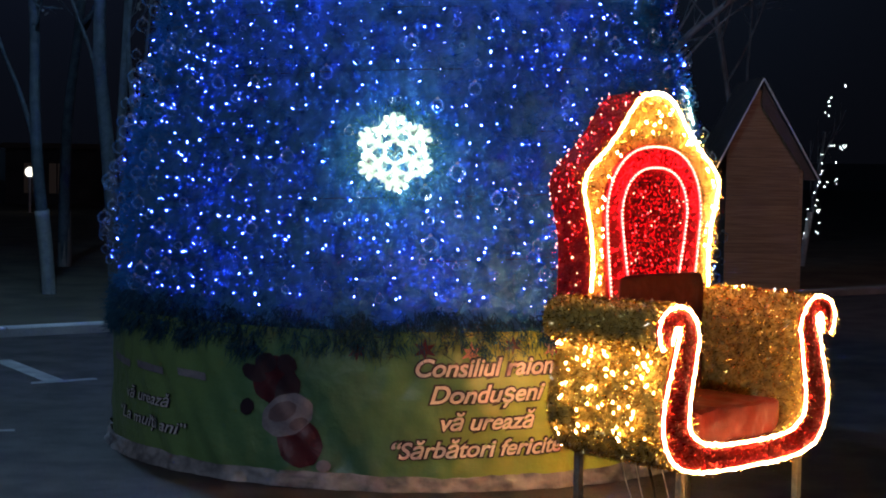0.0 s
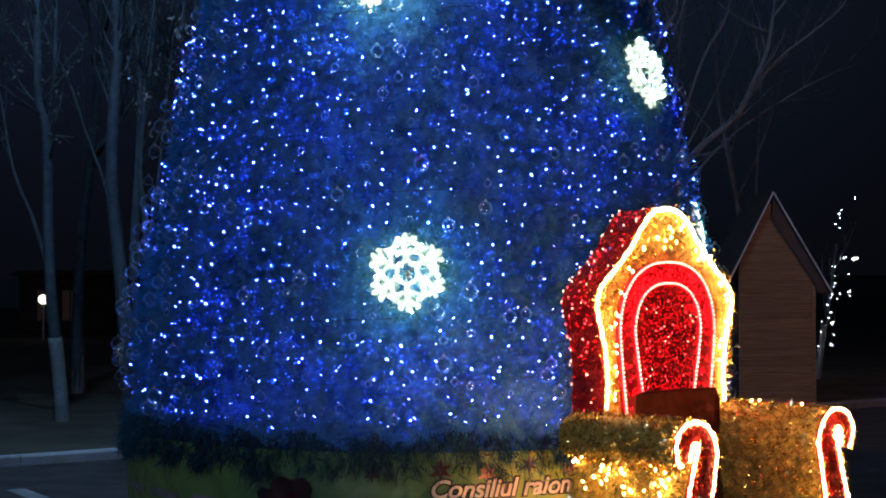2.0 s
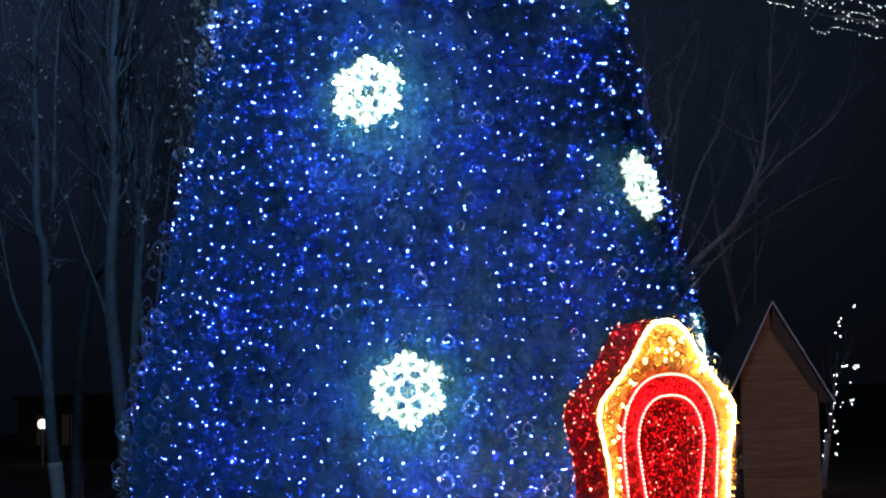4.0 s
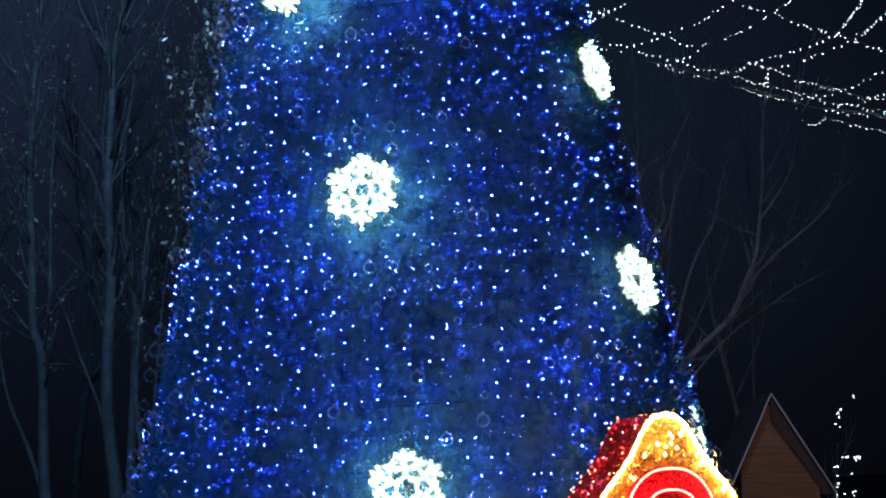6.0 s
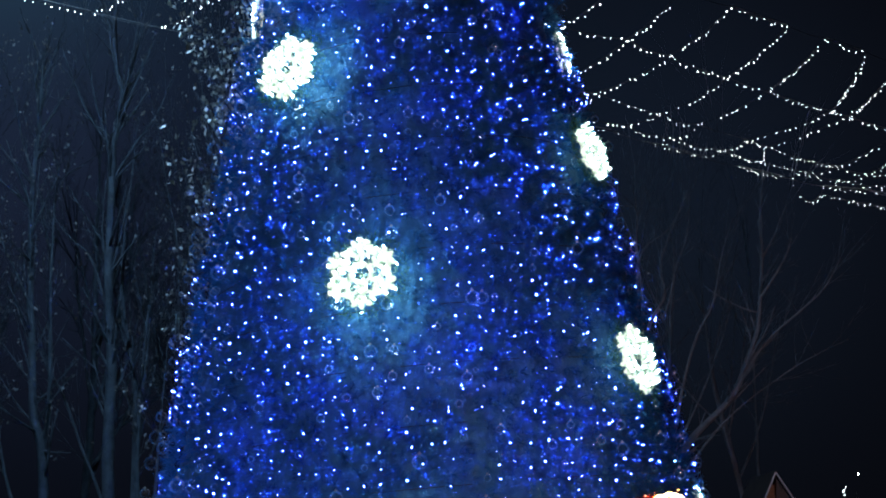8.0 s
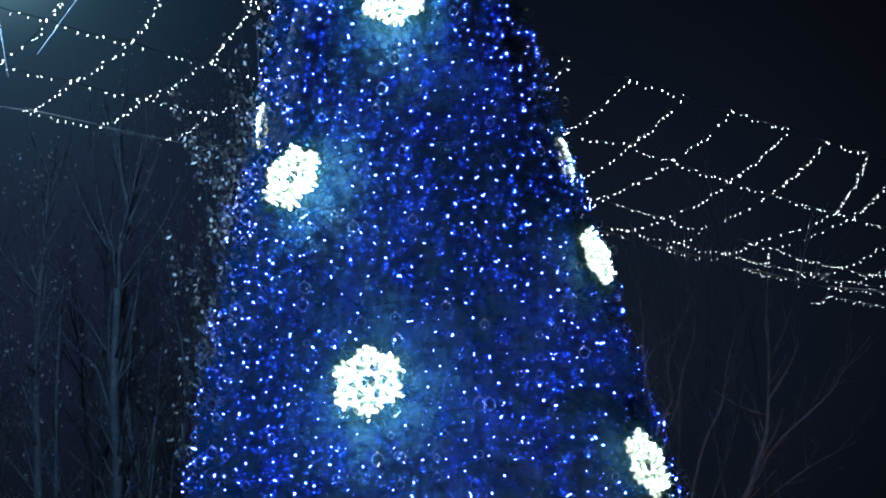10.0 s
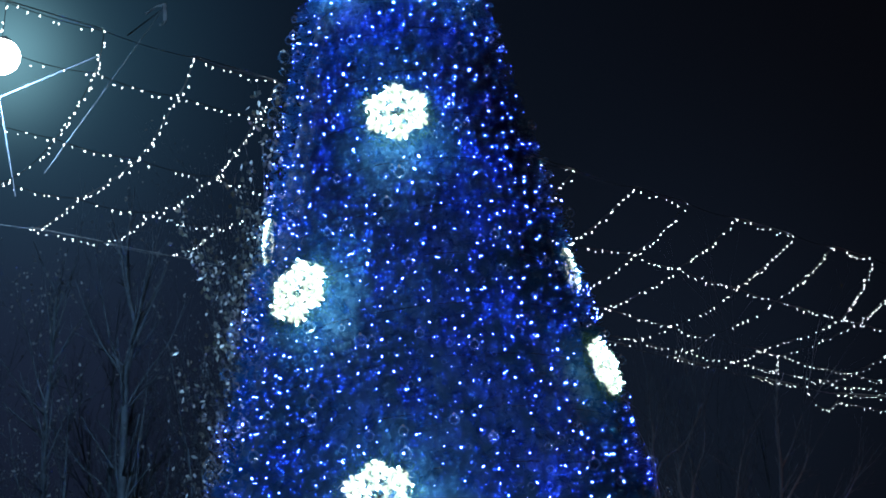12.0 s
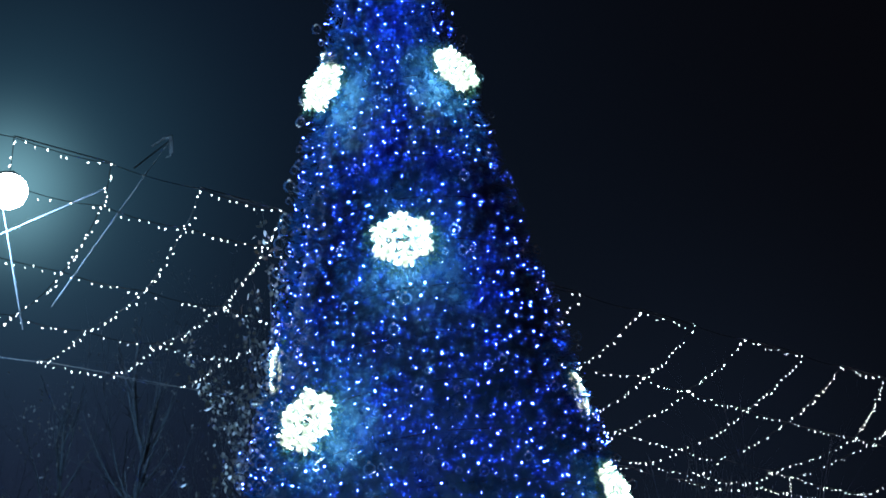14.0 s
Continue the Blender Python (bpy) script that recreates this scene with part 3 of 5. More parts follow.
def baubles():
    """Clear hollow balls hung all over the tree."""
    sp = Soup().ball((0, 0, 0), 1.0, 14, 20)
    ball_mesh = sp.mesh("ball", True)
    ball_mesh.materials.append(GLASS_BALL)
    cap_mesh = Soup().tube([(0, 0, 0.94), (0, 0, 1.16)], [0.22, 0.20], 8).tube([(0.0, 0, 1.14), (0.09, 0, 1.22), (0, 0, 1.32), (-0.09, 0, 1.22)], 0.03, 4, True).mesh("cap")
    cap_mesh.materials.append(CAP_METAL)
    places = [(7.7, 1.52, 0.040), (-20.2, 1.58, 0.036), (0.0, 2.13, 0.038), (12.4, 2.94, 0.036), (-27.2, 3.56, 0.036), (2.6, 1.42, 0.036), (-2.0, 1.60, 0.018), (4.5, 1.66, 0.020),
              (-15.5, 2.95, 0.036), (-5.2, 2.93, 0.034), (-3.9, 3.30, 0.034), (14.0, 1.40, 0.032), (3.5, 1.18, 0.040), (20.0, 1.12, 0.034), (-1.2, 4.95, 0.034), (-5.0, 5.36, 0.022)]
    rng = random.Random(9)
    while len(places) < 290:
        aa = rng.uniform(-100, 100) if rng.random() < 0.6 else -rng.uniform(48, 92)
        zz = 8.0 - 7.1 * math.sqrt(rng.random())
        if not near_flake(aa, zz, 0.22):
            places.append((aa, zz, rng.choice((0.019, 0.024, 0.028, 0.033)) * (1.2 if aa < -50 else 1.0)))
    for aa, zz, r in places:
        ball = thing("glass_bauble", "clear hollow glass bauble hanging on the fir tree", "bauble", "baubles on the tree", Matrix.Translation(cone_point(aa, zz, 0.045 if abs(aa) < 50 else 0.052)))
        b = new("ball", ball_mesh)
        b.parent = ball
        b.scale = (r, r, r)
        c = new("cap", cap_mesh)
        c.parent = ball
        c.scale = (r, r, r)
    small = Soup()
    for _ in range(520):
        aa, zz = rng.uniform(-180, 180), 8.2 - 7.3 * math.sqrt(rng.random())
        if not near_flake(aa, zz, 0.22):
            small.ball(cone_point(aa, zz, rng.uniform(-0.01, 0.03)), rng.choice((0.014, 0.018, 0.022)), 6, 10)
    tagged(part("small_baubles", small, GLASS_BALL, smooth=True, kind="stuff"), "many small clear baubles over the tree", "bauble")


christmas_tree()
for az, z in FLAKES:
    snowflake(az, z)
baubles()


# ---- printed banner round the foot of the tree ----
R_BAN = 1.685


def wrap(s, z, out=0.0):
    """A point of the banner: s degrees round the tree, z high."""
    s = (s + 180) % 360 - 180
    a = radians(s)
    fold = 0.030 * noise.noise(Vector((s * 0.09, z * 3.0, 1.0))) + 0.018 * noise.noise(Vector((s * 0.25 + z * 6, z * 2.0, 5.0))) + 0.011 * noise.noise(Vector((s * 0.3 - z * 5, z * 6.0, 9.0)))
    fold *= 1 - 0.7 * min(max((abs(s) - 42) / 14, 0), 1)
    r = R_BAN + out + fold
    return Vector((AX + r * math.sin(a), AY - r * math.cos(a), z))


def curved_patch(pts, out):
    """A flat print, fanned from its middle and laid on the banner."""
    n = len(pts)
    cs, cz = sum(p[0] for p in pts) / n, sum(p[1] for p in pts) / n
    sp, rings = Soup(), 5
    verts = [wrap(cs, cz, out)]
    for k in range(1, rings + 1):
        verts += [wrap(cs + (s - cs) * k / rings, cz + (z - cz) * k / rings, out) for s, z in pts]
    faces = [(0, 1 + i, 1 + (i + 1) % n) for i in range(n)]
    for k in range(rings - 1):
        o = 1 + k * n
        faces += [(o + i, o + n + i, o + n + (i + 1) % n, o + (i + 1) % n) for i in range(n)]
    return sp.add(verts, faces)


DEG = math.degrees(1 / R_BAN)


def ellipse(s, z, w, h, turn=0.0, n=28, rough=0.0):
    out = []
    for k in range(n):
        a = 2 * math.pi * k / n
        q = 1 + rough * math.sin(a * 5 + 1) * math.cos(a * 3)
        x, y = w * q * math.cos(a), h * q * math.sin(a)
        c, d = math.cos(radians(turn)), math.sin(radians(turn))
        out.append((s + (x * c - y * d) * DEG, z + x * d + y * c))
    return out


def star(s, z, r, points=6, inner=0.45, turn=0.0):
    return [(s + (r if k % 2 == 0 else r * inner) * math.sin(math.pi * k / points + turn) * DEG, z + (r if k % 2 == 0 else r * inner) * math.cos(math.pi * k / points + turn)) for k in range(2 * points)]


def lettering(banner, words, s, z, size, stretch=1.0, rise=0.0, ink=None, bold=1.0):
    """A printed line: cream slanted letters with a dark edge, wrapped round the banner."""
    for name, grow, out, mat in (("letter_edge", 0.0105 * bold, 0.008, INK_DARK), ("letter", 0.0022 * bold, 0.016, ink or INK_PALE)):
        cu = bpy.data.curves.new(name, "FONT")
        cu.body, cu.size, cu.shear, cu.align_x, cu.offset, cu.space_character = words, size, 0.28, "CENTER", grow * size / 0.12, 1.0 if ink else 0.97
        tmp = bpy.data.objects.new(name, cu)
        scene.collection.objects.link(tmp)
        bpy.context.view_layer.update()
        me = bpy.data.meshes.new_from_object(tmp.evaluated_get(bpy.context.evaluated_depsgraph_get()))
        bpy.data.objects.remove(tmp)
        me.name = name
        bm = bmesh.new()
        bm.from_mesh(me)
        bmesh.ops.triangulate(bm, faces=bm.faces)
        long = [e_ for e_ in bm.edges if e_.calc_length() > 0.05]
        if long:
            bmesh.ops.subdivide_edges(bm, edges=long, cuts=2)
        # one object for each letter, its accent with it
        left, groups = set(bm.verts), []
        while left:
            todo, piece = [left.pop()], []
            while todo:
                v = todo.pop()
                piece.append(v)
                for e_ in v.link_edges:
                    o = e_.other_vert(v)
                    if o in left:
                        left.remove(o)
                        todo.append(o)
            us = [v.co.x - 0.28 * v.co.y for v in piece]
            groups.append([min(us), max(us), piece])
        groups.sort(key=lambda q: q[0] - q[1])
        glyphs = []
        for lo, hi, piece in groups:
            home = next((q for q in glyphs if min(hi, q[1]) - max(lo, q[0]) > 0.45 * (hi - lo)), None)
            if home:
                home[2].extend(piece)
            else:
                glyphs.append([lo, hi, piece])
        for lo, hi, piece in sorted(glyphs, key=lambda q: q[0]):
            number = {v: k for k, v in enumerate(piece)}
            sp = Soup()
            for v in piece:
                x = v.co.x * stretch
                sp.v.append(tuple(wrap(s + x * DEG, z + v.co.y + rise * x, out)))
            sp.f = [tuple(number[v] for v in f.verts) for f in bm.faces if f.verts[0] in number]
            part(name, sp, mat, banner, "cream letter" if name == "letter" else "dark letter outline")
        bm.free()
        bpy.data.meshes.remove(me)


def banner():
    ban = thing("banner", "green printed vinyl banner wrapped round the tree's foot", "banner", m=Matrix.Identity(4))
    sp, seg, rows = Soup(), 480, 30
    for i in range(rows + 1):
        z = 0.030 + 0.735 * i / rows
        sp.v += [tuple(wrap(360 * k / seg, z)) for k in range(seg)]
    for i in range(rows):
        sp.f += [(i * seg + k, i * seg + (k + 1) % seg, (i + 1) * seg + (k + 1) % seg, (i + 1) * seg + k) for k in range(seg)]
    part("sheet", sp, BANNER, ban, smooth=True)
    hem = Soup()
    for i in range(7):
        t = i / 6
        for k in range(seg):
            s = 360 * k / seg
            p = wrap(s, (0.075 + 0.03 * noise.noise(Vector((s * 0.06, 0, 7.0)))) * (1 - t) + 0.004, 0.010 + 0.03 * t)
            w = 0.020 * noise.noise(Vector((s * 0.4, t * 3, 2.0))) + 0.012 * noise.noise(Vector((s * 1.3, t * 5, 4.0)))
            hem.v.append((p.x + w * math.sin(radians(s)), p.y - w * math.cos(radians(s)), max(p.z + 0.5 * w, 0.004)))
    for i in range(6):
        hem.f += [(i * seg + k, (i + 1) * seg + k, (i + 1) * seg + (k + 1) % seg, i * seg + (k + 1) % seg) for k in range(seg)]
    part("hem", hem, HEM, ban, "crumpled white hem on the asphalt", True)
    # the lines of the greeting
    lettering(ban, "Consiliul raional", 14.0, 0.560, 0.118, 1.02, 0.02)
    lettering(ban, "Dondușeni", 13.0, 0.432, 0.118, 1.05, 0.03)
    lettering(ban, "vă urează", 13.2, 0.300, 0.112, 1.05, 0.03)
    lettering(ban, "“Sărbători fericite”", 12.6, 0.170, 0.112, 1.06, 0.03)
    lettering(ban, "vă urează", -53.0, 0.312, 0.088, 1.25, -0.02, INK_DIM, 0.35)
    lettering(ban, "“La mulți ani”", -53.0, 0.190, 0.088, 1.45, -0.03, INK_DIM, 0.35)
    # a firm's name becomes plain bars
    for s, w in ((-65.0, 0.34), (-51.5, 0.26), (-39.5, 0.19)):
        x = w / 2 * DEG
        part("print_bar", curved_patch([(s + x * e, 0.494 - 0.006 * e - 0.019) for e in (-1, -0.5, 0, 0.5, 1)] + [(s + x * e, 0.494 - 0.006 * e + 0.019) for e in (1, 0.5, 0, -0.5, -1)], 0.009), INK_GREY, ban, "plain pale bar")
    # plain printed shapes: a dark red figure of blobs, stars and fir twigs along the top
    for s, z, w, h, turn, mat in ((-22.0, 0.51, 0.120, 0.120, -12, INK_RED), (-26.0, 0.535, 0.070, 0.040, -20, INK_DARK), (-23.6, 0.590, 0.060, 0.050, 14, INK_DARK), (-19.5, 0.47, 0.060, 0.085, -30, INK_DARK), (-19.6, 0.590, 0.055, 0.050, -16, INK_DARK), (-27.0, 0.37, 0.045, 0.040, 30, INK_DARK),
                                  (-17.4, 0.215, 0.105, 0.125, 35, INK_RED), (-19.6, 0.345, 0.135, 0.100, 24, INK_GREY), (-20.4, 0.360, 0.075, 0.045, 24, INK_ROSE), (-17.6, 0.305, 0.045, 0.028, 24, INK_ROSE), (-13.2, 0.110, 0.035, 0.030, 0, INK_GREY)):
        out = {INK_RED: 0.007 if w > 0.06 else 0.019, INK_DARK: 0.009, INK_GREY: 0.011 if w > 0.06 else 0.019, INK_ROSE: 0.015}[mat]
        part("print_shape", curved_patch(ellipse(s, z, w, h, turn, rough=0.05), out), mat, ban)
    for s, z, r, mat in ((10.5, 0.665, 0.055, INK_PINK), (17.5, 0.700, 0.050, INK_RED), (3.0, 0.680, 0.060, INK_RED), (-8.0, 0.665, 0.050, INK_RED), (24.5, 0.680, 0.055, INK_PINK), (-41.0, 0.69, 0.05, INK_RED)):
        part("print_star", curved_patch(star(s, z, r, 6, 0.4), 0.006), mat, ban)
    twig = Soup()
    rng = np.random.default_rng(8)
    for _ in range(260):
        s, z, a, ln = rng.uniform(-85, 85), 0.64 + 0.16 * rng.random(), rng.uniform(-2.6, 2.6), rng.uniform(0.04, 0.09)
        x, y = ln * math.sin(a), -ln * abs(math.cos(a))
        wx, wy = 0.004 * math.cos(a), 0.004 * math.sin(a)
        twig.add([wrap(s - wx * DEG, z - wy, 0.0035), wrap(s + wx * DEG, z + wy, 0.0035), wrap(s + x * DEG, z + y, 0.0035)], [(0, 1, 2)])
    part("print_twig", twig, INK_FIR, ban, kind="stuff")


banner()
# ---- the sleigh-shaped throne ----
def throne():
    rng = np.random.default_rng(12)
    th = thing("throne", "sleigh-shaped photo throne in gold and red tinsel edged with rope light", "throne", m=pose(0.918, 6.30, 0, 0, 0, 42.5))
    UC = 0.400  # middle of the seat across its width

    def at(u, v, z):
        return (u, v, z)

    # front scroll: middle line of the band and its half width, one half, from the curl down to the middle of the floor
    half = [(0.512, 0.888, 0.026), (0.524, 0.932, 0.044), (0.508, 0.984, 0.045), (0.456, 1.002, 0.039), (0.408, 0.980, 0.045), (0.389, 0.922, 0.059), (0.404, 0.860, 0.064), (0.420, 0.790, 0.068),
            (0.440, 0.715, 0.072), (0.455, 0.620, 0.077), (0.448, 0.548, 0.077), (0.402, 0.486, 0.072), (0.290, 0.443, 0.056), (0.150, 0.432, 0.051), (0.0, 0.430, 0.050)]
    ctrl = [(UC + a, z, w) for a, z, w in half] + [(UC - a, z, w) for a, z, w in half[-2::-1]]
    line = spline(ctrl, 5)
    mid = [q[:2] for q in line]
    w = [float(q[2]) for q in line]
    outer, inner = offset_line(mid, w), offset_line(mid, [-x for x in w])
    n = len(mid)

    def band(lo, hi, k0, k1, shrink):
        """The scroll's band between two of its steps, given depth."""
        sp = Soup()
        for v in (lo, hi):
            for i in range(k0, k1):
                c = mid[i]
                for side in (outer, inner):
                    q = c + (side[i] - c) * shrink
                    sp.v.append((q[0], v, q[1]))
        m = k1 - k0
        for i in range(m - 1):
            a, b = 2 * i, 2 * m + 2 * i
            sp.f += [(a, a + 1, a + 3, a + 2), (b, b + 2, b + 3, b + 1), (a, a + 2, b + 2, b), (a + 1, b + 1, b + 3, a + 3)]
        sp.f += [(0, 2 * m, 2 * m + 1, 1), (2 * m - 2, 2 * m - 1, 4 * m - 1, 4 * m - 2)]
        return outward(sp)

    def rope(pts, thick):
        """Rope light under tinsel: a thin core with uneven bright lumps."""
        sp = Soup().tube(pts, thick * 0.62, 5)
        for i in range(len(pts) - 1):
            a, b = Vector(pts[i]), Vector(pts[i + 1])
            k = max(1, int((b - a).length / 0.010))
            for j in range(k):
                r_ = thick * rng.uniform(0.75, 1.25)
                sp.bulb(a.lerp(b, (j + 0.5) / k) + Vector(rng.normal(size=3)) * 0.0022, r_, r_)
        return sp

    front = part("front_scroll", band(-0.03, -0.014, 0, n, 1.0), RED_BED, th, "red tinsel scroll frame")
    p, nr = surface_samples(rng, band(-0.03, -0.014, 0, n, 0.96), 12000)
    p, nr = p[nr[:, 1] < -0.5], nr[nr[:, 1] < -0.5]
    part("red_tinsel", fringe(rng, p, nr, 0.018, 0.0036, 0.9), RED, front, kind="stuff")
    for name, side in (("rope_light", outer), ("rope_light", inner)):
        pts = [(q[0] + 0.002 * math.sin(i * 2.1), -0.032, q[1] + 0.002 * math.cos(i * 2.7)) for i, q in enumerate(side)]
        part(name, rope(pts, 0.0074), ROPE_LED, front, "warm white rope light")
        around = [np.array(q) + 0.010 * rng.normal(size=3) for q in pts for _k in range(9)]
        part("rope_tinsel", fringe(rng, around, rng.normal(size=(len(around), 3)) + np.array([0, -0.7, 0]), 0.020, 0.0022, 0.6), GOLD, front, kind="stuff")

    # two rolled arms and the floor run back from the scroll
    cut, DEEP = 62, 0.575
    arms = ((n - cut, n, "left_arm"), (0, cut, "right_arm"))
    for k0, k1, name in arms:
        body = band(-0.013, DEEP, k0, k1, 0.97)
        arm = part("arm", body, GOLD_BED, th, "gold tinsel arm with a rolled top")
        p, nr = surface_samples(rng, body, 24000)
        part("gold_tinsel", fringe(rng, p, nr, 0.024, 0.0042, 0.9), GOLD, arm, kind="stuff")
        if name == "left_arm":
            for _ in range(52):
                z = 0.50 + 0.37 * rng.random()
                i = min(range(k0 + 3, k1 - 31), key=lambda e: abs(outer[e][1] - z))
                q = mid[i] + (outer[i] - mid[i]) * 0.95
                d = outer[i] - mid[i]
                d = d / np.linalg.norm(d)
                q = q + d * 0.024
                v = 0.04 + 0.5 * rng.random()
                for _b in range(rng.integers(1, 3)):
                    part("bulb", Soup().bulb((q[0], v + 0.012 * rng.normal(), q[1] + 0.012 * rng.normal()), 0.0052, 0.0064), WARM_LED, arm)
        else:
            for v, z in ((0.14, 0.002), (0.36, 0.006), (0.40, 0.0)):
                part("bulb", Soup().bulb((UC + 0.452, v, 1.050 + z), 0.005, 0.007), WARM_LED, arm)
    part("floor_panel", band(0.02, DEEP, cut - 1, n - cut + 1, 0.85), RED_BED, th)

    # seat box under oxblood vinyl with sagging folds, and the padded back board
    def padded(lo, hi, seed, sag=0.016, cuts=9, folds=()):
        bm = bmesh.new()
        bmesh.ops.create_cube(bm, size=1.0)
        bmesh.ops.subdivide_edges(bm, edges=bm.edges[:], cuts=cuts, use_grid_fill=True)
        c = [(a + b) / 2 for a, b in zip(lo, hi)]
        s = [b - a for a, b in zip(lo, hi)]
        for vt in bm.verts:
            q = vt.co.copy()
            edge = sorted(abs(x) for x in q)
            pull = 0.012 if edge[1] > 0.47 else 0.0
            vt.co = Vector([c[k] + q[k] * (s[k] - 2 * pull) for k in range(3)])
            vt.co += Vector((0, 1, 1)) * sag * noise.noise(Vector((q.x * 9 + seed, q.z * 3 + q.y * 2, seed)))
            if q.y < -0.49:
                vt.co.y -= sum(0.020 * (0.5 - q.z) * math.exp(-((q.x - f0 - 0.10 * q.z) / 0.035) ** 2) for f0 in folds)
        me = bpy.data.meshes.new("pad")
        bm.to_mesh(me)
        bm.free()
        me.polygons.foreach_set("use_smooth", [True] * len(me.polygons))
        return me

    part("seat_box", padded((0.185, 0.045, 0.470), (0.720, 0.54, 0.612), 3.0, 0.010, 23, (0.12, 0.24, 0.38)), VINYL, th, "oxblood vinyl seat box")
    part("back_board", padded((0.190, 0.475, 0.560), (0.735, 0.546, 1.115), 8.0, sag=0.002), VINYL, th, "oxblood vinyl back board")

    # pointed back: gold front, red sides
    BC, VB = 0.453, 0.555
    side = [(0.380, 0.45), (0.378, 1.05), (0.375, 1.18), (0.388, 1.29), (0.412, 1.38), (0.434, 1.455), (0.433, 1.50), (0.413, 1.545), (0.360, 1.592), (0.293, 1.648), (0.226, 1.712), (0.168, 1.785), (0.120, 1.838), (0.062, 1.868)]
    right = spline(side, 4)
    outline = [(BC + q[0], q[1]) for q in right] + [(BC, 1.876)] + [(BC - q[0], q[1]) for q in right[::-1]]
    body = outward(Soup().slab(outline, VB, VB + 0.175, at))
    back = part("backrest", body, RED_BED, th, "tall pointed back, gold front and red sides")
    p, nr = surface_samples(rng, body, 16000)
    keep = (np.abs(nr[:, 1]) < 0.5) | (p[:, 1] > VB + 0.1)
    part("red_tinsel", fringe(rng, p[keep], nr[keep], 0.020, 0.0025, 0.8), RED, back, kind="stuff")
    # red sparks on the sides of the back
    for _ in range(60):
        i = rng.integers(3, len(right) - 2)
        q = right[i]
        part("red_bulb", Soup().bulb((BC - q[0] - 0.018, VB + 0.02 + 0.15 * rng.random(), q[1] + 0.01 * rng.normal()), 0.0038, 0.005), BEAD_LED if _ % 2 else RED_LED, back)

    AC = BC - 0.018

    def arch(hw, top, foot_w, foot_z):
        """Half of a horseshoe arch, from its foot to its crown."""
        pts = [(foot_w, foot_z), ((foot_w + hw) / 2, foot_z + 0.45 * (top - hw - foot_z)), (hw, top - hw)]
        pts += [(hw * math.cos(a) ** 0.85, top - hw + hw * math.sin(a) ** 0.85) for a in np.linspace(0.2, math.pi / 2 - 1e-6, 9)]
        r = spline(pts, 3)
        return [(AC + q[0], q[1]) for q in r] + [(AC - q[0], q[1]) for q in r[-2::-1]]

    a_out, a_in = arch(0.302, 1.650, 0.262, 1.00), arch(0.210, 1.562, 0.155, 1.06)
    gold_face = Soup().slab(outline, VB - 0.012, VB - 0.002, at)
    face = part("gold_panel", gold_face, GOLD_BED, back, "gold tinsel border panel")
    p, nr = surface_samples(rng, gold_face, 15000)
    p = p[(p[:, 1] < VB - 0.01) & (p[:, 2] > 0.9)]
    part("gold_tinsel", fringe(rng, p, np.tile((0, -1, 0), (len(p), 1)), 0.027, 0.0046, 0.9), GOLD, face, kind="stuff")
    red_face = Soup().slab(a_out, VB - 0.034, VB - 0.013, at)
    panel = part("red_panel", red_face, RED_BED, back, "glowing red tinsel arch panel")
    p, nr = surface_samples(rng, red_face, 9000)
    p = p[p[:, 1] < VB - 0.033]
    part("red_tinsel", fringe(rng, p, np.tile((0, -1, 0), (len(p), 1)), 0.016, 0.0024, 0.8), RED, panel, kind="stuff")
    # wire grid over the inner arch
    for z in (1.15, 1.25, 1.34, 1.42, 1.50):
        part("grid_wire", Soup().tube([(BC - 0.19, VB - 0.046, z), (BC + 0.19, VB - 0.046, z)], 0.0022, 4), WIRE, back)
    for u in (-0.13, -0.065, 0.0, 0.065, 0.13):
        part("grid_wire", Soup().tube([(BC + u, VB - 0.048, 1.05), (BC + u, VB - 0.048, 1.50)], 0.0022, 4), WIRE, back)
    # beads along both arches
    for pts in (a_out, a_in):
        beads = Soup()
        acc = 0.0
        for i in range(1, len(pts)):
            a, b = np.array(pts[i - 1]), np.array(pts[i])
            d = np.linalg.norm(b - a)
            while acc < d:
                q = a + (b - a) * acc / d
                beads.bulb((q[0], VB - 0.046, q[1]), 0.0062, 0.0062)
                acc += 0.0185
            acc -= d
        part("bead_chain", beads, BEAD_LED, back, "cream-pink bead lights", kind="stuff")
        part("bead_tube", Soup().tube([(q[0], VB - 0.042, q[1]) for q in pts], 0.0042, 5), RED_LED, back, "red rope light", True)
    # glowing specks added for the beads' red light on the tinsel
    sparks = Soup()
    for _ in range(620):
        i, k = rng.integers(0, len(a_out)), rng.uniform(0.12, 0.88)
        a, b = a_out[i], a_in[min(i, len(a_in) - 1)]
        r_ = rng.uniform(0.0025, 0.0055)
        sparks.bulb((a[0] * (1 - k) + b[0] * k + 0.006 * rng.normal(), VB - 0.052, a[1] * (1 - k) + b[1] * k + 0.006 * rng.normal()), r_, r_)
    for _ in range(760):
        sparks.bulb((AC + 0.18 * rng.uniform(-1, 1), VB - 0.050, rng.uniform(1.08, 1.53)), 0.0020, 0.0026)
    for _ in range(110):
        i = rng.integers(2, len(right) - 1)
        q = right[i] + (right[i - 1] - right[i]) * rng.random()
        r_ = rng.uniform(0.0018, 0.0036)
        sparks.bulb((BC - q[0] - 0.012, VB + 0.012 + 0.155 * rng.random(), q[1] + 0.006), r_, r_)
    part("red_glow_speck", sparks, RED_GLOW, back, "glowing specks added for the red shine", kind="stuff")
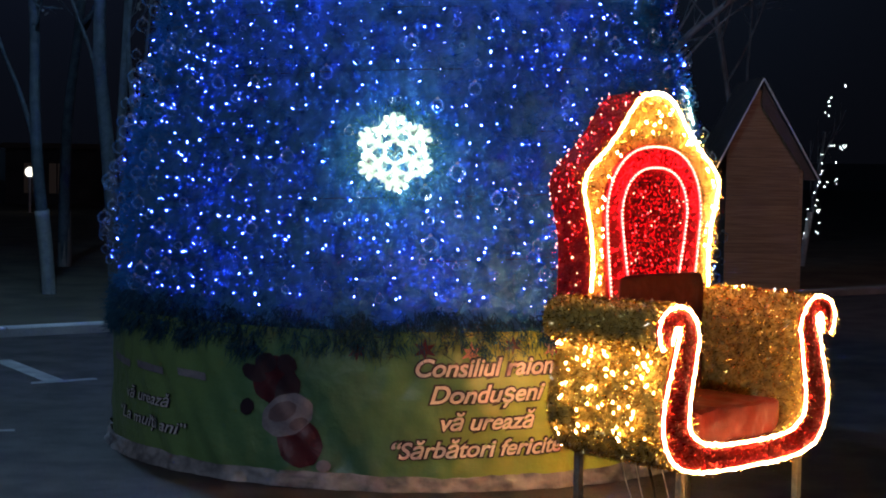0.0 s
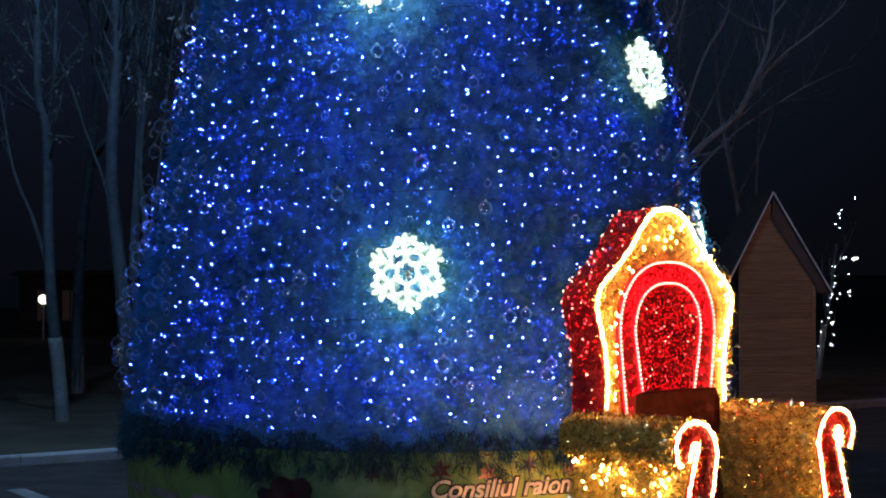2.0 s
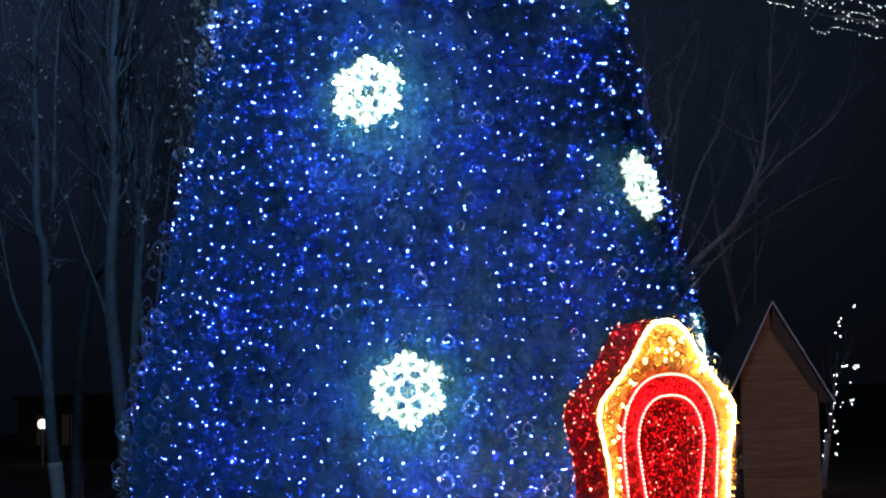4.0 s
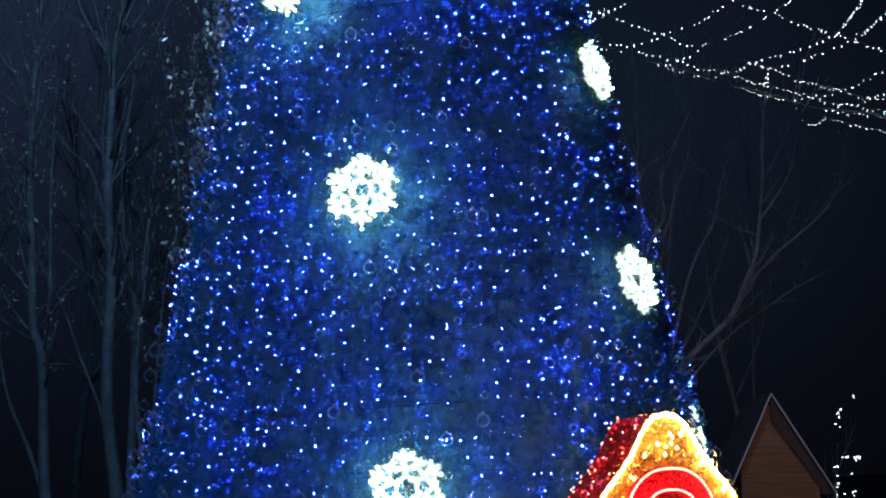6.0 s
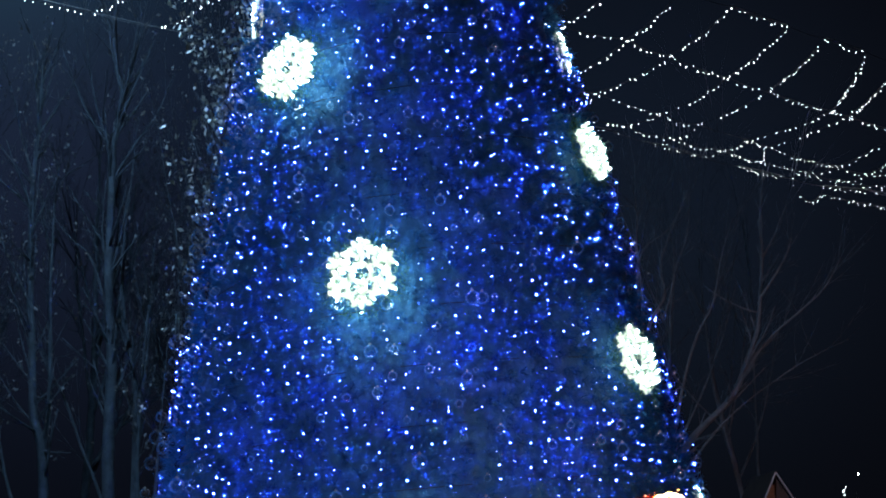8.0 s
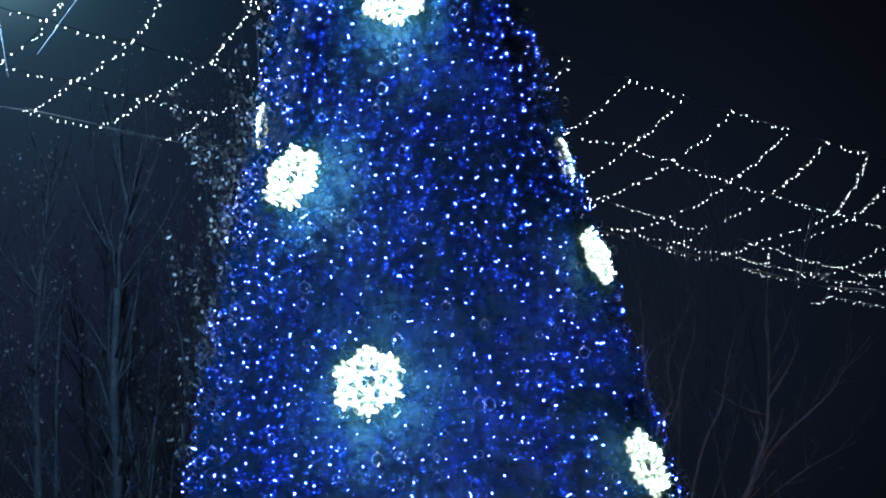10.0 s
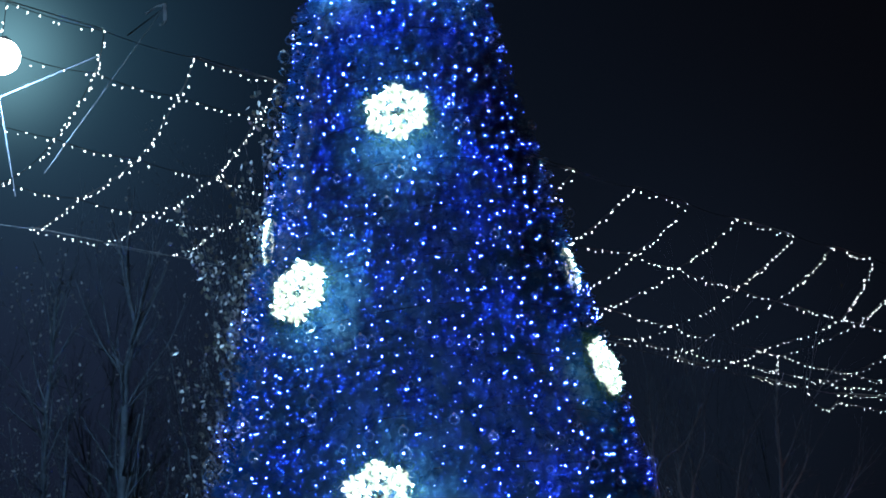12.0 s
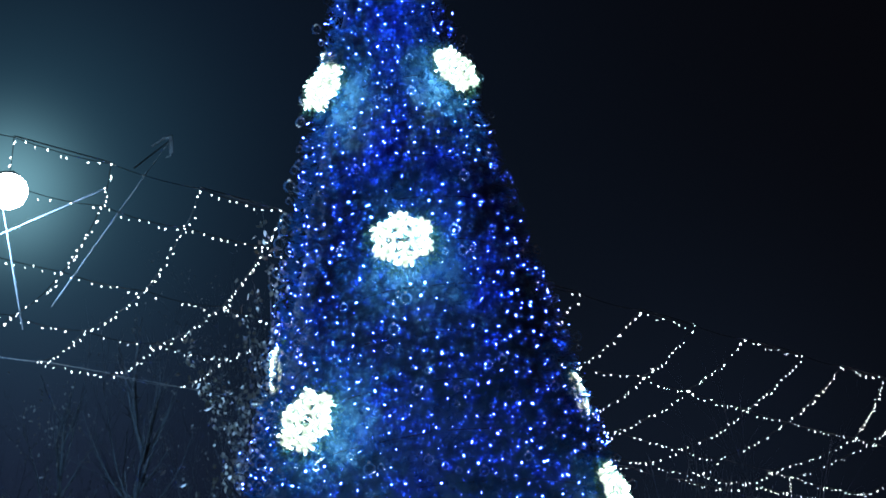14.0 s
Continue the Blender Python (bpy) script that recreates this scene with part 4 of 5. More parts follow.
    # rope light round the back's edge, and warm bulbs in the gold border
    pts = [(q[0] + 0.003 * math.sin(i * 1.9), VB - 0.020, q[1]) for i, q in enumerate(outline) if q[1] > 1.0]
    part("rope_light", rope(pts, 0.0078), ROPE_LED, back, "warm white rope light")
    around = [np.array(q) + 0.012 * rng.normal(size=3) for q in pts for _k in range(12)]
    part("rope_tinsel", fringe(rng, around, rng.normal(size=(len(around), 3)) + np.array([0, -0.7, 0]), 0.022, 0.0022, 0.6), GOLD, back, kind="stuff")
    for s, z in ((0, 1.79), (0.075, 1.80), (-0.08, 1.76), (0.03, 1.72), (-0.04, 1.715), (0.15, 1.72), (-0.17, 1.70), (0.24, 1.67), (-0.25, 1.63), (0.30, 1.62), (0.335, 1.56), (-0.33, 1.52), (0.36, 1.50),
                 (0.36, 1.40), (-0.35, 1.44), (-0.36, 1.38), (0.345, 1.30), (0.35, 1.22), (-0.34, 1.20), (0.20, 1.685), (-0.35, 1.10), (-0.345, 1.28), (0.34, 1.12)):
        for _b in range(2):
            part("bulb", Soup().bulb((BC + s + 0.014 * rng.normal(), VB - 0.040, z + 0.014 * rng.normal()), 0.0062, 0.0074), WARM_LED, back)
    for _ in range(44):
        s, z = 0.19 * rng.uniform(-1, 1), rng.uniform(1.13, 1.50)
        part("red_bulb", Soup().bulb((BC + s, VB - 0.052, z), 0.0034, 0.0044), BEAD_LED if _ % 3 == 0 else RED_LED, back)
    # beads along the rear edge; unseen warm bulbs added behind to light the banner
    for i, q in enumerate(outline):
        if i % 4 == 0 and q[1] > 0.5:
            d = np.array([q[0] - BC, q[1] - 1.2])
            d = d / np.linalg.norm(d)
            part("red_bulb", Soup().bulb((q[0] + 0.014 * d[0], VB + 0.168, q[1] + 0.014 * d[1]), 0.0045, 0.0060), BEAD_LED, back)
    for k in range(80):
        part("bulb", Soup().bulb((BC + rng.uniform(-0.34, 0.34), VB + 0.19, rng.uniform(0.38, 0.85)), 0.0155, 0.0175), WARM_LED, back)
    # square steel legs
    for u, v in ((0.040, 0.02), (0.800, 0.02), (0.045, 0.56), (0.745, 0.56)):
        part("leg", Soup().box((u - 0.014, v - 0.014, 0.0), (u + 0.014, v + 0.014, 0.47)), LEG_PAINT, th)
    # loose supply leads hanging to the ground behind the front leg
    for k, (mat, r) in enumerate(((WHITE_CABLE, 0.0022), (WHITE_CABLE, 0.0026), (WIRE, 0.0060), (WHITE_CABLE, 0.0022))):
        pts = [(0.14 + 0.07 * k, 0.42, 0.44), (0.15 + 0.06 * k, 0.40 - 0.03 * k, 0.30 - 0.04 * k), (0.19 + 0.05 * k, 0.34, 0.10), (0.12 + 0.03 * k, 0.22 + 0.03 * k, 0.012 + r), (0.02 - 0.03 * k, 0.30, 0.010 + r), (0.06 + 0.02 * k, 0.44, 0.010 + r),
               (0.30 - 0.02 * k, 0.36 - 0.03 * k, 0.010 + r), (0.38 + 0.04 * k, 0.12, 0.010 + r)]
        part("supply_lead", Soup().tube([tuple(q) for q in spline(pts, 8)], r, 6), mat, th, "loose supply cable")


throne()
# ---- wooden hut ----
def hut():
    X0, X1, Y0, DEP = 3.40, 4.30, 19.95, 1.6
    hut_ob = thing("wooden_hut", "small wooden hut with a steep pointed roof", "hut", m=pose(X0, Y0, 0))
    W, EAVE, APEX_U, APEX = X1 - X0, 1.50, 0.41, 2.55
    rows = 13
    h = EAVE / rows

    def run(z):
        """The gable's left and right ends at a height."""
        if z <= EAVE:
            return 0.0, W
        t = (z - EAVE) / (APEX - 0.06 - EAVE)
        return max(0.0, APEX_U - (APEX_U + 0.10) * (APEX - z) / 1.05), W + (APEX_U - W) * t

    inner = Soup()
    prof = [(0.01, 0.0), (W - 0.01, 0.0), (W - 0.01, EAVE), (APEX_U, APEX - 0.08), (0.02, EAVE + 0.18)]
    inner.slab(prof, 0.03, DEP, lambda a, d, b: (a, d, b))
    part("wall_frame", inner, ROOF, hut_ob, "dark inner boarding")
    z = 0.02
    while z < APEX - 0.12:
        a0, a1 = run(z)
        b0, b1 = run(min(z + h - 0.003, APEX - 0.08))
        sp = Soup()
        dy = random.uniform(-0.003, 0.003)
        pts = [(a0, z), (a1, z), (b1, z + h - 0.003), (b0, z + h - 0.003)]
        sp.slab(pts, dy, 0.028 + dy, lambda a, d, b: (a, d, b))
        part("plank", sp, BOARD, hut_ob)
        z += h
    for z in np.arange(0.02, EAVE - 0.05, h):
        sp = Soup().box((W - 0.012, 0.0, z), (W + 0.012, DEP, z + h - 0.003))
        part("plank", sp, BOARD, hut_ob)
    for sgn, u1, z1 in ((-1, -0.12, 1.50), (1, W + 0.20, 1.36)):
        d = Vector((u1 - APEX_U, 0, z1 - APEX))
        sp = Soup()
        nrm = Vector((-d.z, 0, d.x)).normalized() * (0.025 if sgn > 0 else -0.025)
        nrm = nrm if nrm.z > 0 else -nrm
        a, b = Vector((APEX_U, 0, APEX)), Vector((u1, 0, z1))
        sp.slab([(a.x, a.z), (b.x, b.z), (b.x + nrm.x, b.z + nrm.z), (a.x + nrm.x * 0.2, a.z + 0.05)], -0.06, DEP + 0.15, lambda p, q, r: (p, q, r))
        rf = part("roof", sp, ROOF, hut_ob, "dark boarded roof slope")
        part("edge_trim", Soup().tube([(a.x, -0.065, a.z + 0.03), (b.x + nrm.x * 0.5, -0.065, b.z + nrm.z * 0.5)], 0.012, 5), TRIM, rf, "pale metal edge strip")
    # wide fascia board under the longer roof slope
    part("fascia", Soup().slab([(APEX_U, APEX - 0.02), (W + 0.185, 1.37), (W + 0.03, 1.37), (W + 0.03, 1.46), (APEX_U - 0.01, APEX - 0.30)], -0.035, -0.012, lambda a, d, b: (a, d, b)), ROOF, hut_ob, "dark fascia board under the roof slope")
    part("corner_post", Soup().box((W - 0.02, -0.012, 0), (W + 0.022, 0.02, EAVE)), BOARD, hut_ob)


hut()


# ---- bare trees ----
def grow(sp, leaves, rng, p, d, length, r, depth, bend, spread, upward, twigs=3, crown=None, low=0.25):
    """A limb that tapers and wanders, then its side shoots."""
    steps = max(4, int(length / 0.22))
    pts, rad, dirs = [p.copy()], [r], [d.copy()]
    for i in range(steps):
        d = (d + Vector(rng.normal(size=3)) * bend + Vector((0, 0, upward))).normalized()
        p = p + d * (length / steps)
        pts.append(p.copy())
        dirs.append(d.copy())
        rad.append(r * (1 - 0.68 * (i + 1) / steps))
    sp.tube(pts, rad, 7 if r > 0.04 else (5 if r > 0.012 else 3))
    if depth == 0:
        leaves.extend(pts[1:])
        return
    n = twigs + int(rng.integers(0, 3))
    for k in range(n):
        i = int(steps * (low + (0.97 - low) * (k + rng.random()) / n))
        i = min(max(i, 1), steps)
        ax = dirs[i].orthogonal().normalized()
        ax.rotate(Matrix.Rotation(rng.uniform(0, 2 * math.pi), 3, dirs[i]))
        nd = (dirs[i] + ax * spread * rng.uniform(0.6, 1.3)).normalized()
        grow(crown or sp, leaves, rng, pts[i], nd, length * rng.uniform(0.30, 0.52), rad[i] * rng.uniform(0.45, 0.65), depth - 1, bend * 1.15, spread, upward, twigs)


def leaf_mesh(rng, spots, share, size, bunch, down=0.6):
    sp = Soup()
    for q in spots:
        if rng.random() > share:
            continue
        for _ in range(int(rng.integers(1, bunch))):
            c = q + Vector(rng.normal(size=3)) * 0.05
            a = Vector(rng.normal(size=3)).normalized()
            b = (Vector((0, 0, -down)) + Vector(rng.normal(size=3)) * 0.4).normalized() * size * rng.uniform(0.6, 1.3)
            s = a.cross(b).normalized() * size * 0.32
            sp.add([c, c + b * 0.5 + s, c + b, c + b * 0.5 - s], [(0, 1, 2, 3)])
    return sp


def bare_tree(x, y, seed, height, stems, label, leafy=0.0, wash=0.0, spread=0.55, depth=3, twigs=3, r0=0.075, lean=(0, 0), leaf_size=0.05, name="bare_tree", low=0.42, bunch=4, bark=None):
    rng = np.random.default_rng(seed)
    tr = thing(name, label, "tree", "trees round the square", Matrix.Translation((x, y, 0)))
    sp, spots = Soup(), []
    for k in range(stems):
        a = 2 * math.pi * (k + 0.3 * rng.random()) / stems
        d = Vector((math.cos(a) * 0.07 * (stems > 1) + lean[0], math.sin(a) * 0.06 * (stems > 1) + lean[1], 1)).normalized()
        base = Vector((math.cos(a), math.sin(a), 0)) * (0.09 if stems > 1 else 0)
        base.z = 0.0
        hh = height * rng.uniform(0.8, 1.0)
        limb, crown = Soup(), Soup()
        grow(limb, spots, rng, base, d, hh, r0 * rng.uniform(0.8, 1.1), depth, 0.028, spread, 0.035, twigs, crown, low)
        sp.add(crown.v, crown.f)
        part("trunk" if stems == 1 else "stem", limb, bark or BARK, tr, smooth=True)
    part("crown", sp, bark or BARK, tr, smooth=True)
    if wash:
        w = Soup()
        w.tube([(lean[0] * z, lean[1] * z, z) for z in np.linspace(0, wash, 8)], [r0 * (1.16 - 0.12 * z / wash) for z in np.linspace(0, wash, 8)], 9)
        part("limewash_band", w, LIMEWASH, tr, "whitewashed lower trunk", True)
    if leafy:
        part("leaves", leaf_mesh(rng, spots, leafy, leaf_size, bunch), LIT_LEAF if name == "leafy_tree" else LEAF, tr, "lamplit dry leaves" if name == "leafy_tree" else "few dry leaves", kind="stuff")
    return tr


bare_tree(-5.00, 21.8, 33, 7.2, 1, "slender bare tree with a whitewashed trunk on the lawn", 0.10, 0.8, r0=0.08, twigs=9, leaf_size=0.030)
bare_tree(-2.70, 19.5, 8, 6.8, 2, "bare tree with thin twigs and a few leaves", 0.20, 0.0, spread=0.45, r0=0.06, twigs=9, leaf_size=0.032)
bare_tree(-5.7, 18.6, 14, 6.6, 2, "bare tree with thin upright twigs and dry leaves", 0.18, 0.0, spread=0.5, r0=0.06, twigs=9, leaf_size=0.030)
bare_tree(-1.62, 12.50, 41, 5.3, 1, "young tree with lamplit dry leaves close behind the fir", 0.75, 0.0, spread=0.34, r0=0.035, twigs=9, depth=2, leaf_size=0.052, name="leafy_tree", low=0.52, bunch=11)
bare_tree(-1.98, 12.90, 43, 4.6, 1, "young tree with lamplit dry leaves close behind the fir", 0.22, 0.0, spread=0.36, r0=0.035, twigs=7, depth=2, leaf_size=0.038, name="leafy_tree", low=0.45, bunch=8)
bare_tree(5.0, 27.5, 77, 6.6, 1, "tall bare tree in the dark behind the hut", 0.0, 0.0, spread=0.6, r0=0.07, twigs=5, bark=LIT_BARK)
bare_tree(5.3, 30.5, 52, 8.6, 2, "bare tree with thin upright twigs behind the hut", 0.0, 0.0, spread=0.6, r0=0.04, twigs=5, low=0.5, bark=LIT_BARK)
bare_tree(2.5, 24.5, 63, 6.4, 2, "bare tree with forked limbs behind the fir", 0.0, 0.0, spread=0.55, r0=0.055, lean=(0.05, 0), twigs=4, bark=LIT_BARK)


def limbed_tree(x, y, seed, label, limbs, wash=0.0, shoots=1.0, leafy=0.0, bow=0.15, bark=None):
    """A bare tree whose limbs are smooth lines of (across, up), each with its thickness, carrying thin shoots."""
    rng = np.random.default_rng(seed)
    tr = thing("bare_tree", label, "tree", "trees round the square", Matrix.Translation((x, y, 0)))
    twigs, spots = Soup(), []
    for line, r, name in limbs:
        pts = [Vector((q[0], bow * math.sin(3 * q[1] + r * 90), q[1])) for q in spline(line, 5)]
        n = len(pts)
        part(name, Soup().tube(pts, [r * (1 - 0.80 * k / n) for k in range(n)], 7), bark or BARK, tr, smooth=True)
        for k in range(n // 3, n, 2):
            if pts[k].z < 2.6:
                continue
            for _ in range(int(shoots + rng.random())):
                d = (pts[min(k + 1, n - 1)] - pts[k - 1]).normalized() + Vector(rng.normal(size=3)) * 0.45
                grow(twigs, spots, rng, pts[k], d.normalized(), rng.uniform(0.5, 1.1), max(r * 0.22, 0.004), 1, 0.06, 0.5, 0.05, 2)
    part("crown", twigs, bark or BARK, tr, smooth=True)
    if wash:
        line, r = limbs[0][0], limbs[0][1]
        pts = [Vector((q[0], bow * math.sin(3 * q[1] + r * 90), q[1])) for q in spline(line, 12) if q[1] < wash]
        part("limewash_band", Soup().tube(pts, [r * 1.03] * len(pts), 9), LIMEWASH, tr, "whitewashed lower trunk", True)
    if leafy:
        part("leaves", leaf_mesh(rng, spots, leafy, 0.05, 3), LEAF, tr, "few dry leaves", kind="stuff")


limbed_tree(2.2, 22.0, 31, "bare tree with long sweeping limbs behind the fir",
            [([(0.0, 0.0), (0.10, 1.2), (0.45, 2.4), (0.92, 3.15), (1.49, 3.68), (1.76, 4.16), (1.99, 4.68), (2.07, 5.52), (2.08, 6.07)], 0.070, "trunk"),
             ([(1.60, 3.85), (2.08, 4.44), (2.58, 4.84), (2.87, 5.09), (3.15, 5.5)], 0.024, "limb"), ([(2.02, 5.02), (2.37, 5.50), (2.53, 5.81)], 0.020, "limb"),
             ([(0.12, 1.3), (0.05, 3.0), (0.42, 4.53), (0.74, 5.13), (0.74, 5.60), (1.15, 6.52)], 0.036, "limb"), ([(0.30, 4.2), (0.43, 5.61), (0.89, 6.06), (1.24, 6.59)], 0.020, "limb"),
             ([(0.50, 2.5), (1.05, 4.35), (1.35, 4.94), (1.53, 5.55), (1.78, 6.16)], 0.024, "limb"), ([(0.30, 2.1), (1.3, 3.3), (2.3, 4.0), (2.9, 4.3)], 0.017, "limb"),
             ([(0.10, 2.2), (0.38, 4.2), (0.43, 5.83), (0.47, 6.16), (0.45, 6.54), (0.46, 7.0)], 0.024, "limb"), ([(0.67, 4.8), (0.77, 4.99), (0.91, 5.48), (1.13, 5.96), (1.2, 6.5)], 0.018, "limb")], shoots=1.5, bark=LIT_BARK)
limbed_tree(-4.20, 17.6, 21, "slender bare tree with a whitewashed trunk on the lawn",
            [([(0.0, 0.0), (-0.04, 0.5), (-0.10, 1.2), (-0.16, 2.13), (-0.17, 3.12), (-0.25, 3.48), (-0.27, 4.12), (-0.29, 4.76), (-0.27, 5.46), (-0.24, 6.17), (-0.17, 6.86), (-0.12, 7.53)], 0.075, "trunk"),
             ([(-0.16, 2.9), (-0.16, 3.14), (-0.10, 3.56), (-0.07, 4.29), (-0.06, 4.94), (-0.03, 5.68), (0.03, 6.2)], 0.038, "limb"),
             ([(-0.12, 1.5), (-0.31, 2.17), (-0.51, 2.69), (-0.62, 3.23), (-0.75, 4.0)], 0.030, "limb"), ([(-0.29, 4.67), (-0.43, 5.05), (-0.57, 5.38), (-0.66, 6.0)], 0.018, "limb"),
             ([(-0.24, 6.11), (-0.36, 6.49), (-0.43, 6.93), (-0.52, 7.27)], 0.014, "limb")], wash=0.95, shoots=1.8, leafy=0.30, bow=0.03)
limbed_tree(-3.70, 17.6, 5, "tall bare tree with one strong stem and upright limbs",
            [([(0.22, 0.0), (0.18, 1.0), (0.10, 1.78), (0.03, 2.5), (0.05, 3.35), (0.08, 4.03), (0.06, 4.72), (0.09, 5.42), (0.12, 6.36), (0.17, 6.6), (0.26, 6.93), (0.19, 7.32), (0.16, 7.81)], 0.088, "trunk"),
             ([(0.26, 6.93), (0.37, 7.31), (0.46, 7.69), (0.47, 8.08)], 0.016, "limb"), ([(0.10, 6.42), (-0.12, 6.77), (-0.28, 7.16), (-0.42, 7.61)], 0.018, "limb"),
             ([(0.12, 6.36), (-0.02, 6.8), (-0.09, 7.2), (-0.13, 7.54), (-0.18, 7.86)], 0.014, "limb"), ([(0.09, 5.5), (0.12, 6.0), (0.35, 6.4), (0.63, 6.76), (0.83, 7.2)], 0.018, "limb"),
             ([(0.08, 1.9), (-0.04, 2.55), (-0.25, 3.14), (-0.44, 3.69), (-0.66, 4.11), (-0.84, 4.58)], 0.022, "limb"), ([(0.06, 4.5), (-0.11, 5.15), (-0.33, 5.39), (-0.54, 5.68)], 0.018, "limb"),
             ([(0.08, 4.91), (0.22, 5.46), (0.32, 5.97), (0.37, 6.4)], 0.018, "limb")], shoots=1.6, leafy=0.10, bow=0.03)
limbed_tree(-3.46, 17.9, 6, "young bare stem beside the tall tree",
            [([(-0.06, 0.0), (-0.05, 1.0), (-0.02, 2.1), (0.01, 2.9), (0.04, 3.6), (0.0, 4.1), (-0.08, 4.6), (-0.10, 5.3)], 0.062, "trunk"), ([(0.03, 3.2), (0.14, 3.9), (0.22, 4.7), (0.30, 5.5)], 0.022, "limb")], leafy=0.25, bow=0.03)
limbed_tree(-3.20, 17.5, 7, "thin young bare tree with two stems",
            [([(-0.04, 0.0), (-0.06, 1.0), (-0.09, 2.1), (-0.15, 2.7), (-0.13, 3.2), (-0.08, 3.8), (0.02, 4.6)], 0.045, "trunk"), ([(-0.08, 1.8), (0.04, 2.6), (0.12, 3.4), (0.20, 4.2)], 0.020, "limb")], leafy=0.35, bow=0.03)


def lit_tree():
    """A small leaning tree with a short string of white bulbs in its crown."""
    tr = bare_tree(5.30, 24.4, 90, 2.2, 1, "small leaning tree with a whitewashed trunk and scattered bulbs", 0.0, 0.85, lean=(0.13, 0), r0=0.042, depth=2, name="small_tree")
    rng = np.random.default_rng(3)
    st = thing("string_light", "short string of cold white bulbs in the small tree", "string light", m=Matrix.Translation((5.30, 24.4, 0)))
    for count, x0, x1, z0, z1 in ((6, 0.28, 0.37, 1.97, 2.66), (2, 0.50, 0.60, 2.70, 2.78), (8, 0.20, 0.66, 1.78, 1.86), (8, 0.19, 0.27, 1.12, 1.72), (5, 0.36, 0.53, 1.25, 1.65), (16, 0.10, 0.25, 0.53, 1.20), (8, -0.10, 0.05, 0.42, 1.02)):
        for _ in range(count):
            part("bulb", Soup().bulb((rng.uniform(x0, x1), 0.15 * rng.normal(), rng.uniform(z0, z1)), 0.0066, 0.0105), NET_LED, st)
    pts = [(0.05 + 0.19 * (z - 0.3) + 0.10 * math.sin(z * 9), 0.06 * math.cos(z * 9), z) for z in np.linspace(0.9, 2.4, 40)]
    part("cable", Soup().tube(pts, 0.003, 3), WIRE, st)


lit_tree()


# ---- canopy net of bulbs over the square, 7 m up, passing behind the fir ----
ALONG, ACROSS = Vector((1, 1, 0)).normalized(), Vector((-1, 1, 0)).normalized()
C_NEAR, C_FAR, NET_Z = 12.75 / math.sqrt(2), 18.1 / math.sqrt(2), 7.0


def net_point(s, c, drop=0.0):
    """s metres along the canopy, c metres across the square."""
    p = ALONG * s + ACROSS * c
    return Vector((p.x, p.y, NET_Z - drop))


def light_net(s_from, s_to, rows, lit_phase, label, step=0.80, fan_from=0.0, loose=(), pulled=None, slack=(), gap=0.106):
    """rows: how far across each run of bulbs lies, how far its knots have slid along, and how much wider its meshes hang.
    pulled: single knots that hang off the pattern; slack: runs between two knots that carry no bulbs; gap: from bulb to bulb."""
    rng = random.Random(int(s_from * 10))
    net = thing("light_net", label, "light net", "light nets over the square")
    bulbs, single = Soup(), Soup().bulb((0, 0, 0), 0.0037, 0.0082).mesh("bulb")
    single.materials.append(NET_LED)
    made = []

    def strand(a, b, sag, lit=True):
        """A cable from one knot to the next, hanging slightly, with its bulbs."""
        ln = (b - a).length
        k = max(2, int(ln / gap))
        pts = []
        for i in range(k + 1):
            t = i / k
            q = a.lerp(b, t)
            q.z -= sag * 4 * t * (1 - t)
            pts.append(q)
            if lit and i < k and rng.random() < 0.88:
                place = q + Vector((rng.uniform(-0.02, 0.02), rng.uniform(-0.02, 0.02), -0.02 + rng.uniform(-0.02, 0.02)))
                if len(made) < 300:
                    one = new("bulb", single)
                    one.parent, one.location = net, place
                    made.append(one)
                else:
                    bulbs.bulb(place, 0.0037, 0.0082)
        part("strand", Soup().tube(pts, 0.0035, 3), WIRE if lit else STEEL_ROPE, net)

    count = int((s_to - s_from) / step)
    knots, last = {}, len(rows) - 1
    for k in range(count + 1):
        for r, (c, slide, wide) in enumerate(rows):
            inner = 0 < r < last
            ds, dc = (pulled or {}).get((k, r), (0.0, 0.0))
            knots[k, r] = net_point(fan_from + (s_from + k * step - fan_from) * wide + slide + ds + (rng.uniform(-0.03, 0.03) if inner else 0.0), c + dc + (rng.uniform(-0.03, 0.03) if inner else 0.0), rng.uniform(-0.01, 0.02) if inner else 0.0)
    for k in range(count + 1):
        for r in range(last):
            strand(knots[k, r], knots[k, r + 1], 0.03 + 0.03 * rng.random())
    for k in range(count):
        for r in range(last + 1):
            edge = r in (0, last)
            lit = (not edge or k % 2 == lit_phase) and (k, r) not in slack
            strand(knots[k, r], knots[k + 1, r], 0.02 if edge else 0.01 + 0.03 * rng.random(), lit)
            if edge and lit:
                part("strand", Soup().tube([knots[k, r] + Vector((0, 0, 0.012)), knots[k + 1, r] + Vector((0, 0, 0.012))], 0.005, 4), STEEL_ROPE, net)
    for s0, c0, s1, c1, drop, sag in loose:
        strand(net_point(s0, c0, drop), net_point(s1, c1, drop), sag)
    if bulbs.f:
        part("bulb_chain", bulbs, NET_LED, net, kind="stuff")


